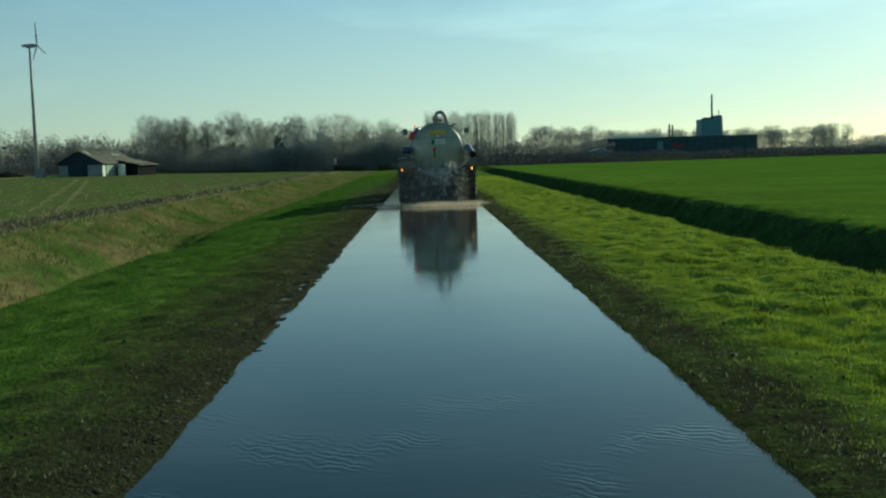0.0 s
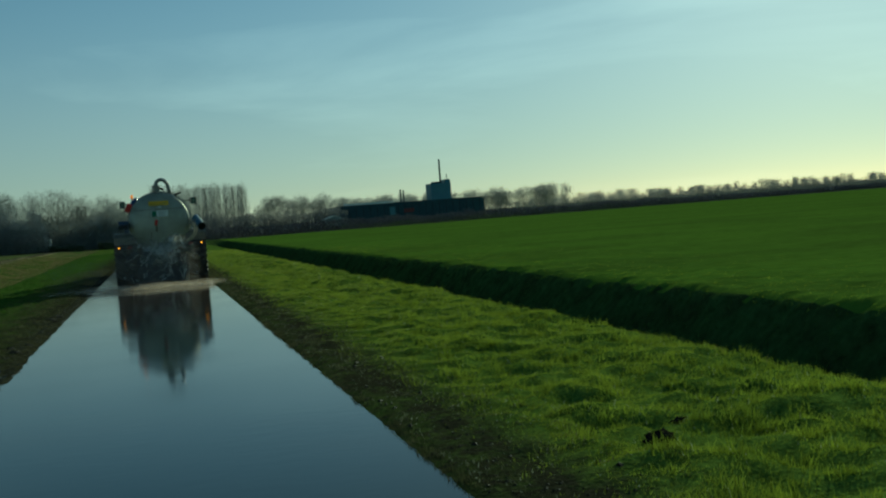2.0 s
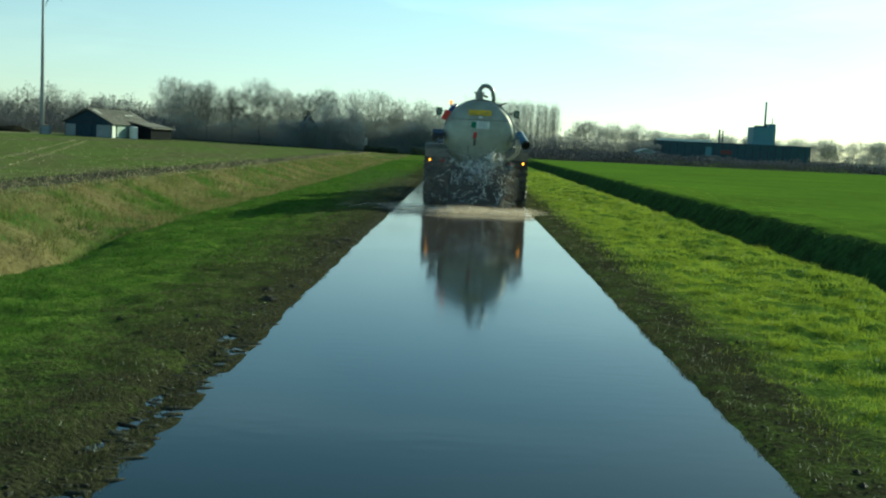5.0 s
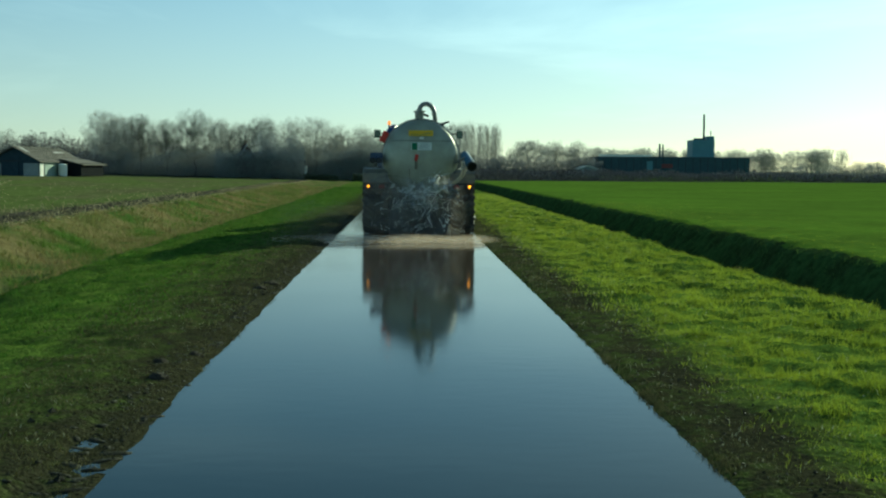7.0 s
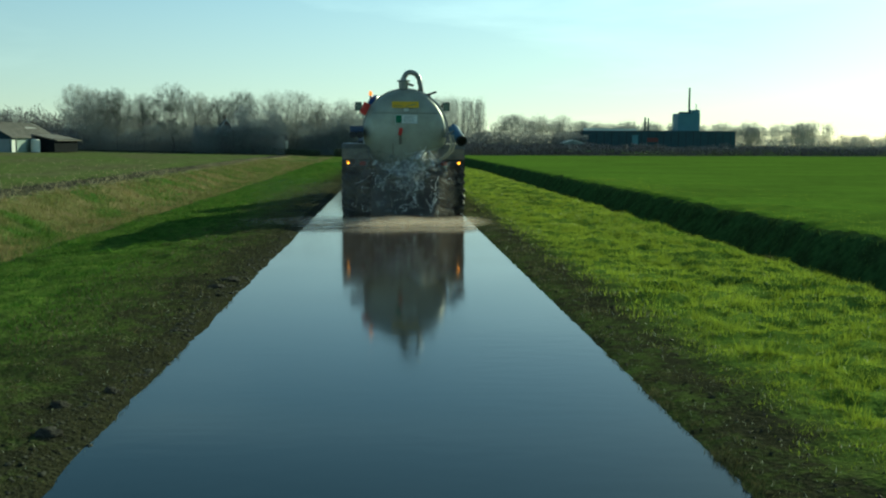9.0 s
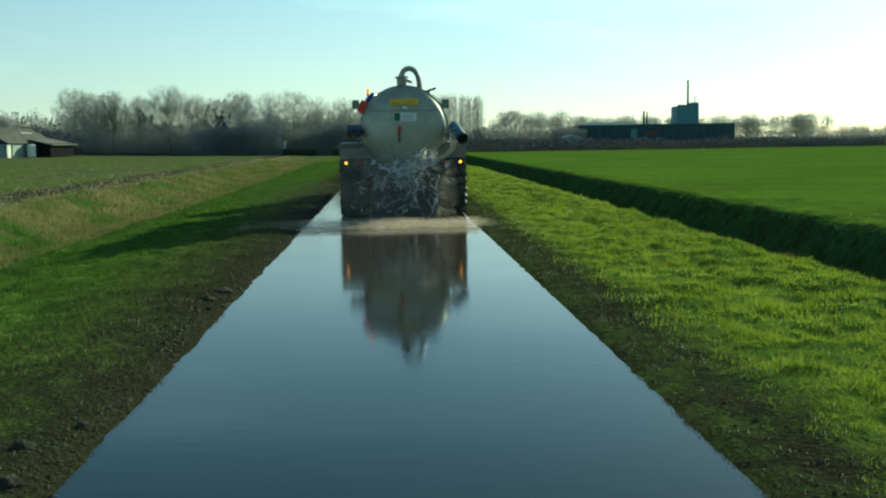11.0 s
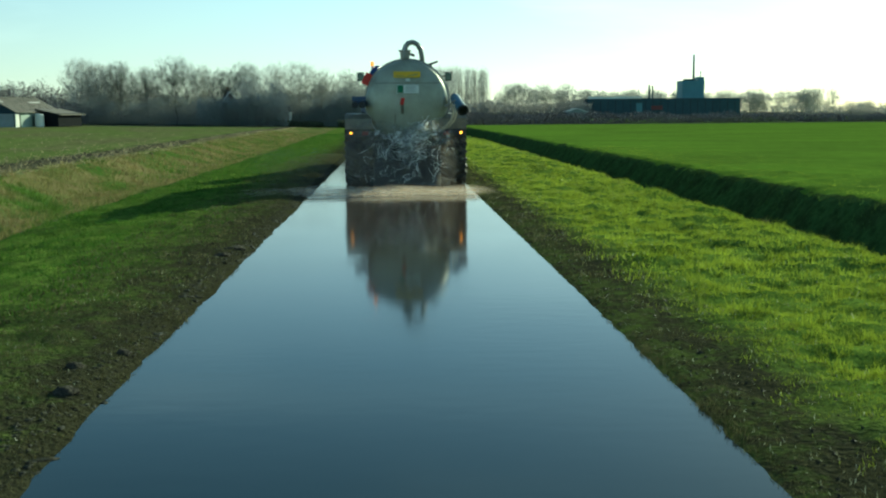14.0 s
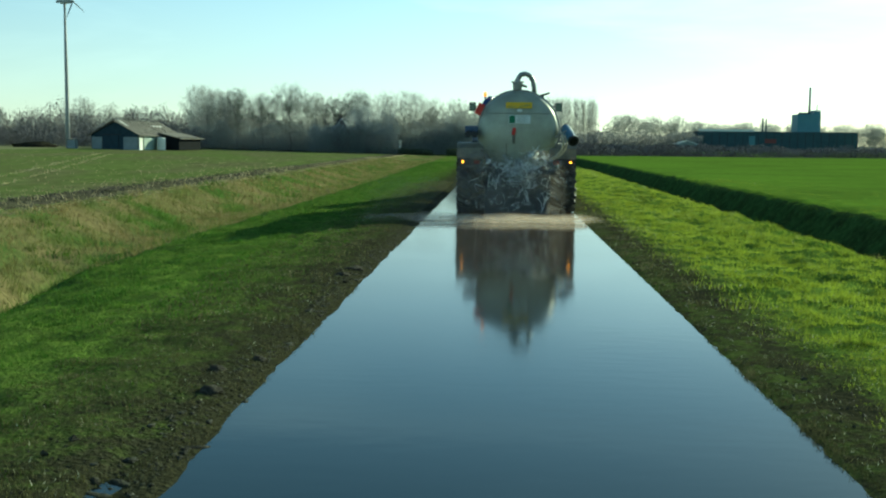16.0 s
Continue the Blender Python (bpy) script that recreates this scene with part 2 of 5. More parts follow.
M_GREY = mat("grey_print", (0.4, 0.44, 0.42), 0.6, vary=0.1)
M_HOSE = mat("pale_hose", (0.55, 0.45, 0.3), 0.5, vary=0.25)
M_GLASS = mat("tinted_cab_glass", (0.02, 0.025, 0.025), 0.05, vary=0.1)
M_MIRROR = mat("mirror_glass", (0.09, 0.115, 0.10), 0.25, 0.9, vary=0.1)
M_LAMP = glow("amber_lamp", (1.0, 0.33, 0.03), 4.5)
M_BEACON = glow("amber_beacon", (1.0, 0.25, 0.04), 1.2)
M_LENS = mat("red_lens", (0.2, 0.02, 0.02), 0.25, vary=0.1)
M_MAST = mat("weathered_mast", (0.34, 0.34, 0.33), 0.6, vary=0.2, scale=1.2)
M_ROOF = mat("fibre_cement_roof", (0.15, 0.135, 0.11), 0.85, vary=0.45, scale=1.6, second=(0.09, 0.085, 0.07), second_scale=0.5)
M_SHEET = mat("roof_light_sheet", (0.6, 0.58, 0.5), 0.5, vary=0.15)
M_CLAD = mat("blue_black_cladding", (0.035, 0.055, 0.07), 0.8, vary=0.2, scale=2, spec=0.08)
M_TAR = mat("tarred_boards", (0.014, 0.016, 0.018), 0.9, vary=0.3, scale=3, spec=0.03)
M_PLASTER = mat("grey_plaster", (0.25, 0.275, 0.275), 0.8, vary=0.2, scale=1.5, second=(0.22, 0.25, 0.25), second_scale=0.7)
M_PALE = mat("pale_painted_door", (0.78, 0.78, 0.7), 0.6, vary=0.1)
M_GREENWALL = mat("green_boarding", (0.30, 0.38, 0.33), 0.7, vary=0.15, scale=2)
M_FADED = mat("faded_red_sheet", (0.16, 0.05, 0.045), 0.7, vary=0.3)
M_FACTORY = mat("dark_teal_cladding", (0.042, 0.078, 0.092), 0.75, vary=0.2, scale=0.6)
M_TOWER = mat("teal_tower_cladding", (0.11, 0.235, 0.265), 0.55, vary=0.12, scale=0.5)
M_BRICK = mat("red_brown_brick", (0.19, 0.14, 0.115), 0.85, vary=0.25, scale=4)
M_TILE = mat("dark_roof_tile", (0.15, 0.125, 0.115), 0.8, vary=0.25, scale=3)
M_CLOD = mat("black_soil", (0.022, 0.021, 0.016), 0.9, vary=0.5, scale=25, bump=0.02, bump_scale=50, spec=0.0)
M_MUDCLOD = mat("grey_brown_mud", (0.052, 0.048, 0.037), 0.7, vary=0.5, scale=18, bump=0.02, bump_scale=40, second=(0.05, 0.045, 0.035), second_scale=9, spec=0.03)
M_SPLASH = watery("splashing_water", (0.95, 0.95, 0.93), 0.50, 0.62, 6.5, 1.0, 0.06)
M_VEIL = watery("brown_water_veil", (0.5, 0.43, 0.37), 0.25, 0.72, 3.2, 0.9, 0.5)
M_MIST = watery("spray_mist", (0.66, 0.54, 0.44), 0.15, 0.75, 1.6, 0.7, 0.7)
M_FOAM = mat("white_foam", (0.95, 0.95, 0.94), 0.25, vary=0.05, island=0.15, through_light=0.5)
M_DROP = mat("water_drops", (0.93, 0.93, 0.9), 0.04, vary=0.05, ior=1.33)
M_DROP.node_tree.nodes["Principled BSDF"].inputs["Transmission Weight"].default_value = 0.85


def wet_road():
    m = bpy.data.materials.new("flooded_asphalt")
    m.use_nodes = True
    n, l = m.node_tree.nodes, m.node_tree.links
    b = n["Principled BSDF"]
    b.inputs["IOR"].default_value = 1.33
    b.inputs["Specular Tint"].default_value = (0.55, 0.98, 0.98, 1)
    b.inputs["Specular IOR Level"].default_value = 0.35
    geo = n.new("ShaderNodeNewGeometry")
    nz = n.new("ShaderNodeTexNoise")
    nz.inputs["Scale"].default_value, nz.inputs["Detail"].default_value = 0.6, 6
    l.new(geo.outputs["Position"], nz.inputs["Vector"])
    cr = n.new("ShaderNodeMix")
    cr.data_type = "RGBA"
    cr.inputs[6].default_value, cr.inputs[7].default_value = (0.003, 0.011, 0.015, 1), (0.009, 0.016, 0.018, 1)
    l.new(nz.outputs["Fac"], cr.inputs[0])
    # brown silt, freshly stirred up behind the tanker
    place = n.new("ShaderNodeSeparateXYZ")
    l.new(geo.outputs["Position"], place.inputs[0])
    silt = n.new("ShaderNodeMapRange")
    silt.inputs["From Min"].default_value, silt.inputs["From Max"].default_value = -19.0, -9.0
    l.new(place.outputs[1], silt.inputs["Value"])
    brown = n.new("ShaderNodeMix")
    brown.data_type = "RGBA"
    brown.inputs[7].default_value = (0.062, 0.046, 0.034, 1)
    l.new(silt.outputs[0], brown.inputs[0])
    l.new(cr.outputs[2], brown.inputs[6])
    l.new(brown.outputs[2], b.inputs["Base Color"])
    rr = n.new("ShaderNodeMapRange")
    rr.inputs["From Min"].default_value, rr.inputs["From Max"].default_value = 0.35, 0.7
    rr.inputs["To Min"].default_value, rr.inputs["To Max"].default_value = 0.055, 0.105
    l.new(nz.outputs["Fac"], rr.inputs["Value"])
    l.new(rr.outputs[0], b.inputs["Roughness"])
    mp = n.new("ShaderNodeMapping")
    mp.inputs["Scale"].default_value = (2.2, 5.0, 1)
    l.new(geo.outputs["Position"], mp.inputs["Vector"])
    wv = n.new("ShaderNodeTexNoise")
    wv.inputs["Scale"].default_value, wv.inputs["Detail"].default_value = 1.4, 3
    l.new(mp.outputs[0], wv.inputs["Vector"])
    bp = n.new("ShaderNodeBump")
    bp.inputs["Strength"].default_value, bp.inputs["Distance"].default_value = 1.0, 0.0007
    l.new(wv.outputs["Fac"], bp.inputs["Height"])
    # trains of short waves at the near end of the flood
    xyz = n.new("ShaderNodeSeparateXYZ")
    l.new(geo.outputs["Position"], xyz.inputs[0])
    start = n.new("ShaderNodeMapRange")
    start.inputs["From Min"].default_value, start.inputs["From Max"].default_value = -32.8, -34.6
    l.new(xyz.outputs[1], start.inputs["Value"])
    side = n.new("ShaderNodeTexNoise")
    side.inputs["Scale"].default_value, side.inputs["Detail"].default_value = 0.9, 2
    l.new(geo.outputs["Position"], side.inputs["Vector"])
    patch = n.new("ShaderNodeMapRange")
    patch.inputs["From Min"].default_value, patch.inputs["From Max"].default_value = 0.54, 0.66
    l.new(side.outputs["Fac"], patch.inputs["Value"])
    waves = n.new("ShaderNodeTexWave")
    waves.bands_direction = "Y"
    waves.inputs["Scale"].default_value, waves.inputs["Distortion"].default_value, waves.inputs["Detail"].default_value = 3.6, 11.0, 3
    short = n.new("ShaderNodeMapping")
    short.inputs["Scale"].default_value, short.inputs["Rotation"].default_value = (1.7, 0.9, 1), (0, 0, 0.35)
    l.new(geo.outputs["Position"], short.inputs["Vector"])
    l.new(short.outputs[0], waves.inputs["Vector"])
    high = n.new("ShaderNodeMath")
    high.operation = "MULTIPLY"
    l.new(start.outputs[0], high.inputs[0])
    l.new(patch.outputs[0], high.inputs[1])
    both = n.new("ShaderNodeMath")
    both.operation = "MULTIPLY"
    l.new(high.outputs[0], both.inputs[0])
    l.new(waves.outputs["Fac"], both.inputs[1])
    bw = n.new("ShaderNodeBump")
    bw.inputs["Strength"].default_value, bw.inputs["Distance"].default_value = 1.0, 0.0013
    l.new(both.outputs[0], bw.inputs["Height"])
    l.new(bp.outputs[0], bw.inputs["Normal"])
    l.new(bw.outputs[0], b.inputs["Normal"])
    return m


M_WATER = wet_road()


def verge():
    """Turf that passes into wet mud towards the road, in ragged patches."""
    # the turf's darker second tone imitates shaded pits among the clumps
    m = mat("verge_turf_and_mud", (0.135, 0.2, 0.036), 0.8, scale=22, vary=0.6, second=(0.07, 0.115, 0.022), second_scale=2.2, second_amount=0.8, bump=0.035, bump_scale=24, spec=0.0)
    n, l = m.node_tree.nodes, m.node_tree.links
    hsv = next(x for x in n if x.bl_idname == "ShaderNodeHueSaturation")
    turf = hsv.inputs["Color"].links[0].from_socket
    geo = next(x for x in n if x.bl_idname == "ShaderNodeNewGeometry")
    xyz = n.new("ShaderNodeSeparateXYZ")
    l.new(geo.outputs["Position"], xyz.inputs[0])

    def sums(op, a, b, c=None):
        x = n.new("ShaderNodeMath")
        x.operation = op
        for k, v in enumerate((a, b, c)):
            if v is not None:
                if isinstance(v, (int, float)):
                    x.inputs[k].default_value = v
                else:
                    l.new(v, x.inputs[k])
        return x.outputs[0]

    # on the sunny side a rut of mud runs between two green strips
    outer = sums("MULTIPLY_ADD", xyz.outputs[0], 1.6, -1.6 * (ROAD_RIGHT + 0.5))
    inner = sums("MULTIPLY_ADD", xyz.outputs[0], -0.5, 0.5 * (ROAD_RIGHT + 0.5))
    right = sums("MAXIMUM", outer, inner)
    left = sums("MULTIPLY_ADD", xyz.outputs[0], -0.5, 0.5 * (ROAD_LEFT - 0.4))
    left = sums("MINIMUM", left, 0.85)  # mud splashes, plus shade put into the colour, reach far into this side's turf
    east = sums("GREATER_THAN", xyz.outputs[0], 0.0)
    away = sums("ADD", sums("MULTIPLY", right, east), sums("MULTIPLY", left, sums("SUBTRACT", 1.0, east)))
    for scale, amount in ((0.9, 1.1), (5.0, 1.1), (16.0, 0.8)):
        nz = n.new("ShaderNodeTexNoise")
        nz.inputs["Scale"].default_value, nz.inputs["Detail"].default_value = scale, 5
        l.new(geo.outputs["Position"], nz.inputs["Vector"])
        away = sums("ADD", away, sums("MULTIPLY_ADD", nz.outputs["Fac"], amount, -0.5 * amount))
    fac = n.new("ShaderNodeClamp")
    l.new(away, fac.inputs[0])
    mix = n.new("ShaderNodeMix")
    mix.data_type = "RGBA"
    l.new(fac.outputs[0], mix.inputs[0])
    mix.inputs[6].default_value = (0.038, 0.038, 0.022, 1)
    l.new(turf, mix.inputs[7])
    l.new(mix.outputs[2], hsv.inputs["Color"])
    return m


ROAD_LEFT, ROAD_RIGHT = -2.19, 1.51
M_VERGE = verge()


# ---- mesh helpers ----
def mesh_of(name, verts, faces, material, smooth=False):
    me = bpy.data.meshes.new(name)
    me.from_pydata([tuple(v) for v in verts], [], [tuple(f) for f in faces])
    me.materials.append(material)
    if smooth:
        me.polygons.foreach_set("use_smooth", [True] * len(me.polygons))
    me.update()
    return me


def part(name, bm, material, parent=None, label="", smooth=False):
    """Links a bmesh as one mesh object, under a thing or a part if one is given."""
    me = bpy.data.meshes.new(name)
    bm.to_mesh(me)
    bm.free()
    me.materials.append(material)
    if smooth:
        me.polygons.foreach_set("use_smooth", [True] * len(me.polygons))
    ob = new(name, me)
    if parent:
        ob.parent = parent
    return tagged(ob, label)


def thing(name, label, category, group="", at=(0, 0, 0), turn=0, kind=""):
    ob = new(name)
    ob.matrix_world = pose(*at, 0, 0, turn)
    return tagged(ob, label, category, group, kind)


def box(size, at=(0, 0, 0), turn=(0, 0, 0), bevel=0.0, bm=None):
    bm = bm or bmesh.new()
    made = bmesh.ops.create_cube(bm, size=1, matrix=pose(*at, *turn) @ Matrix.Diagonal((*size, 1)))["verts"]
    if bevel:
        edges = list({e for v in made for e in v.link_edges})
        bmesh.ops.bevel(bm, geom=edges, offset=bevel, segments=2, affect="EDGES", profile=0.6)
    return bm


def rod(a, b, r, r2=None, sides=12, bm=None, caps=True):
    """A round bar from a to b."""
    bm = bm or bmesh.new()
    a, b = Vector(a), Vector(b)
    m = Matrix.Translation((a + b) / 2) @ (b - a).to_track_quat("Z", "Y").to_matrix().to_4x4()
    bmesh.ops.create_cone(bm, cap_ends=caps, segments=sides, radius1=r, radius2=r if r2 is None else r2, depth=(b - a).length, matrix=m)
    return bm


def tube(points, r, sides=10, bm=None):
    """A bent pipe along points; r is one radius or one for each point."""
    bm = bm or bmesh.new()
    pts = [Vector(p) for p in points]
    radii = r if hasattr(r, "__len__") else [r] * len(pts)
    rings, side = [], None
    for i, p in enumerate(pts):
        way = (pts[min(i + 1, len(pts) - 1)] - pts[max(i - 1, 0)]).normalized()
        ref = side if side is not None else (Vector((0, 0, 1)) if abs(way.z) < 0.9 else Vector((1, 0, 0)))
        u = (ref - way * ref.dot(way)).normalized()
        v = way.cross(u)
        side = u
        rings.append([bm.verts.new(p + radii[i] * (math.cos(k / sides * math.tau) * u + math.sin(k / sides * math.tau) * v)) for k in range(sides)])
    for one, two in zip(rings, rings[1:]):
        for k in range(sides):
            bm.faces.new((one[k], one[(k + 1) % sides], two[(k + 1) % sides], two[k]))
    bm.faces.new(rings[0][::-1])
    bm.faces.new(rings[-1])
    return bm


def lathe(profile, axis="x", at=(0, 0, 0), sides=48, bm=None):
    """Turns a profile of (along, radius) round an axis."""
    bm = bm or bmesh.new()
    at, rings = Vector(at), []
    for s, r in profile:
        ring = []
        for k in range(sides):
            c, d = r * math.cos(k / sides * math.tau), r * math.sin(k / sides * math.tau)
            ring.append(bm.verts.new(at + Vector({"x": (s, c, d), "y": (c, s, d), "z": (c, d, s)}[axis])))
        rings.append(ring)
    for one, two in zip(rings, rings[1:]):
        for k in range(sides):
            bm.faces.new((one[k], one[(k + 1) % sides], two[(k + 1) % sides], two[k]))
    bm.faces.new(rings[0][::-1])
    bm.faces.new(rings[-1])
    bmesh.ops.recalc_face_normals(bm, faces=bm.faces)
    return bm


def prism(outline, a, b, axis="y", bm=None):
    """An outline of (u, v) drawn out from a to b along an axis (y: u is x, v is z; x: u is y, v is z)."""
    bm = bm or bmesh.new()
    put = (lambda u, v, s: (u, s, v)) if axis == "y" else (lambda u, v, s: (s, u, v))
    one = [bm.verts.new(put(u, v, a)) for u, v in outline]
    two = [bm.verts.new(put(u, v, b)) for u, v in outline]
    bm.faces.new(one)
    bm.faces.new(two[::-1])
    for k in range(len(outline)):
        bm.faces.new((one[k], two[k], two[(k + 1) % len(outline)], one[(k + 1) % len(outline)]))
    bmesh.ops.recalc_face_normals(bm, faces=bm.faces)
    return bm


# ---- the lie of the land ----
SECTION = ((-4000, 1.0), (-45, 0.8), (-12.4, 0.14), (-11.5, 0.03), (-9.6, -0.62), (-8.6, -0.7), (-7.2, -0.36), (-6.5, -0.16), (-4.2, -0.02),
           (-2.9, 0.07), (-2.38, 0.05), (-2.16, 0.0), (-1.97, -0.05), (1.3, -0.05), (1.51, 0.0), (1.62, 0.03), (2.3, 0.06), (5.1, 0.05),
           (5.6, 0.0), (6.1, -0.25), (7.4, -1.35), (8.1, -1.4), (9.15, -0.12), (9.5, 0.02), (14, 0.0), (4000, 0.0))
FLAT = ((-4000, 1.0), (-45, 0.8), (-12.5, 0.24), (-6, 0.1), (-2.19, 0.05), (1.6, 0.05), (14, 0.0), (4000, 0.0))


def wave_noise(x, y, seed, size):
    """Smooth noise from random waves, about -1 to 1, with detail of the size given."""
    rng = np.random.default_rng(seed)
    out = np.zeros(np.broadcast(x, y).shape)
    for _ in range(14):
        turn, phase = rng.uniform(0, math.tau, 2)
        k = math.tau / (size * rng.uniform(0.6, 1.8))
        out = out + np.sin(k * (np.cos(turn) * x + np.sin(turn) * y) + phase)
    return out / 5.3


def land(x, y):
    """Height of the ground, arrays or numbers."""
    x, y = np.asarray(x, float), np.asarray(y, float)
    wob = 0.10 * wave_noise(0 * x, y, 3, 9.0) + 0.05 * wave_noise(0 * x, y, 4, 2.0)
    xs = x + np.where(np.abs(x) > 4, wob * np.clip((np.abs(x) - 4) / 2, 0, 1), 0)
    cut = np.interp(xs, [a for a, _ in SECTION], [b for _, b in SECTION])
    flat = np.interp(x, [a for a, _ in FLAT], [b for _, b in FLAT])
    k = np.where(x < 0, np.clip((y - 30) / 80, 0, 1) ** 0.8, np.clip((y - 95) / 25, 0, 1))
    z = cut * (1 - k) + flat * k
    off = np.clip(np.maximum(x - ROAD_RIGHT, ROAD_LEFT - x) / 1.5, 0, 1) ** 1.3
    near = np.exp(-((np.abs(x) - 3.5) / 9.0) ** 2) * np.clip((90 - y) / 40, 0, 1)
    rough = 0.045 * wave_noise(x, 0.8 * y, 11, 1.6) + 0.042 * wave_noise(x, y, 12, 0.6) + 0.024 * wave_noise(x, y, 13, 0.25)
    z = z + rough * off * near * np.where(x < 0, 0.6, 1.0)
    left = np.exp(-((x + 2.25) / 0.42) ** 2)
    right = np.exp(-((x - 1.6) / 0.25) ** 2)
    z = z + left * (0.004 * wave_noise(x, y, 14, 0.3) + 0.006 * wave_noise(x, y, 15, 1.6)) + right * (0.004 * wave_noise(x, y, 16, 0.25))
    hollow = np.exp(-(((x + 6.9) / 1.1) ** 2 + ((y + 14.5) / 2.2) ** 2))
    rut = np.clip(1 - np.abs((x + 2.32) / 0.24) ** 6, 0, 1) * np.clip((y + 32) / 2, 0, 1) * np.clip((-20.2 - y) / 1.5, 0, 1)
    z = z * (1 - rut) + (0.014 * wave_noise(x, y, 17, 0.35) + 0.005) * rut  # a flooded tyre track beside the road
    z = z - 0.05 * np.exp(-((x - 3.75 + 0.12 * np.sin(y * 0.21)) / 0.13) ** 2) * np.clip((y + 16) / 6, 0, 1) * np.clip((30 - y) / 10, 0, 1)  # an old wheel mark in the turf
    ditch = np.exp(-((xs + 8.3) / 0.75) ** 2) * np.clip((-5 - y) / 5, 0, 1)  # deeper where the camera starts
    return z - 0.25 * hollow - 0.95 * ditch * (1 + 0.4 * wave_noise(0 * x, y, 18, 6.0))


def steps(*runs):
    out = []
    for a, b, d in runs:
        out += list(np.arange(a, b - 1e-6, d))
    return np.array(out + [runs[-1][1]])


def grown(a, b, first, factor):
    out, d = [a], first
    while out[-1] < b:
        out.append(out[-1] + d)
        d *= factor
    out[-1] = b
    return np.array(out)


def ground():
    xs = np.concatenate([-grown(14, 4000, 0.3, 1.16)[::-1], steps((-14, -6.6, 0.16), (-6.6, -2.9, 0.11), (-2.9, -1.9, 0.06), (-1.9, 1.3, 0.4), (1.3, 2.4, 0.07), (2.4, 6.6, 0.11), (6.6, 12, 0.16))[1:], grown(12, 4000, 0.25, 1.16)[1:]])
    ys = np.concatenate([[-4000, -1500, -600, -250, -120, -80, -60], steps((-52, -41, 0.4), (-41, -8, 0.12), (-8, 14, 0.18)), grown(14, 4000, 0.25, 1.03)[1:]])
    gx, gy = np.meshgrid(xs, ys)
    gz = land(gx, gy)
    nx, ny = len(xs), len(ys)
    co = np.stack([gx, gy, gz], -1).reshape(-1, 3)
    i = np.arange(nx - 1)[None] + nx * np.arange(ny - 1)[:, None]
    quads = np.stack([i, i + 1, i + nx + 1, i + nx], -1).reshape(-1, 4)
    me = bpy.data.meshes.new("ground")
    me.vertices.add(len(co))
    me.vertices.foreach_set("co", co.ravel().astype(np.float32))
    me.loops.add(quads.size)
    me.loops.foreach_set("vertex_index", quads.ravel().astype(np.int32))
    me.polygons.add(len(quads))
    me.polygons.foreach_set("loop_start", np.arange(0, quads.size, 4, dtype=np.int32))
    cx, cy = co[quads].mean(1)[:, 0], co[quads].mean(1)[:, 1]
    edge = 0.18 * wave_noise(cx, cy, 21, 0.7) + 0.22 * wave_noise(cx, cy, 22, 2.5)
    kind = np.full(len(quads), 0)
    kind[(cx > -3.45 + edge * 2.0) & (cx < 2.28 + edge * 1.3)] = 1
    kind[(cx < -6.75 + edge * 0.5)] = 2
    kind[(cx < -11.6 + edge)] = 3
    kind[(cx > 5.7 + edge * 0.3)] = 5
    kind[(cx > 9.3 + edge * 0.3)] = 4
    kind[(cx < -12.0 + edge) & (cx > -13.55 + 1.5 * edge) & (cy < 105)] = 7
    far = (cy > 128 + 0.12 * cx) & (cx > 0) | (cy > 112) & (cx <= 0) & (cx > -22) | (cy > 100) & (cx <= -22) & (cx > -60) | (cy > 170) & (cx <= -60) | (cy < -150)
    kind[far] = 6
    kind[(cx > 40) & (cy > 134 + 0.2 * cx) & (cy < 300)] = 4
    kind[(cx < -46) & (cy > 62) & (cy < 170)] = 8
    kind[(cx < -46) & (cy > 58) & (cy <= 62 + 3 * edge)] = 7
    me.polygons.foreach_set("material_index", kind.astype(np.int32))
    me.polygons.foreach_set("use_smooth", np.ones(len(quads), bool))
    for m in (M_VERGE, M_VERGE, M_TAN, M_CROP, M_FIELD, M_DITCH, M_SOIL, M_FURROW, M_PALEFIELD):
        me.materials.append(m)
    me.update(calc_edges=True)
    return tagged(new("ground", me), "flat winter farmland with grass verges, ditches and fields", "ground", kind="structure")


ground()


def flooded_road():
    xs, ys = np.array([-2.8, -1.5, -0.3, 0.9, 1.85]), np.concatenate([[-120, -60], np.arange(-50, 110, 4.0), [116]])
    verts = [(x, y, 0.0) for y in ys for x in xs]
    n = len(xs)
    faces = [(j * n + i, j * n + i + 1, (j + 1) * n + i + 1, (j + 1) * n + i) for j in range(len(ys) - 1) for i in range(n - 1)]
    return tagged(new("road", mesh_of("road", verts, faces, M_WATER)), "narrow asphalt farm road under a film of still water", "road", kind="structure")


flooded_road()


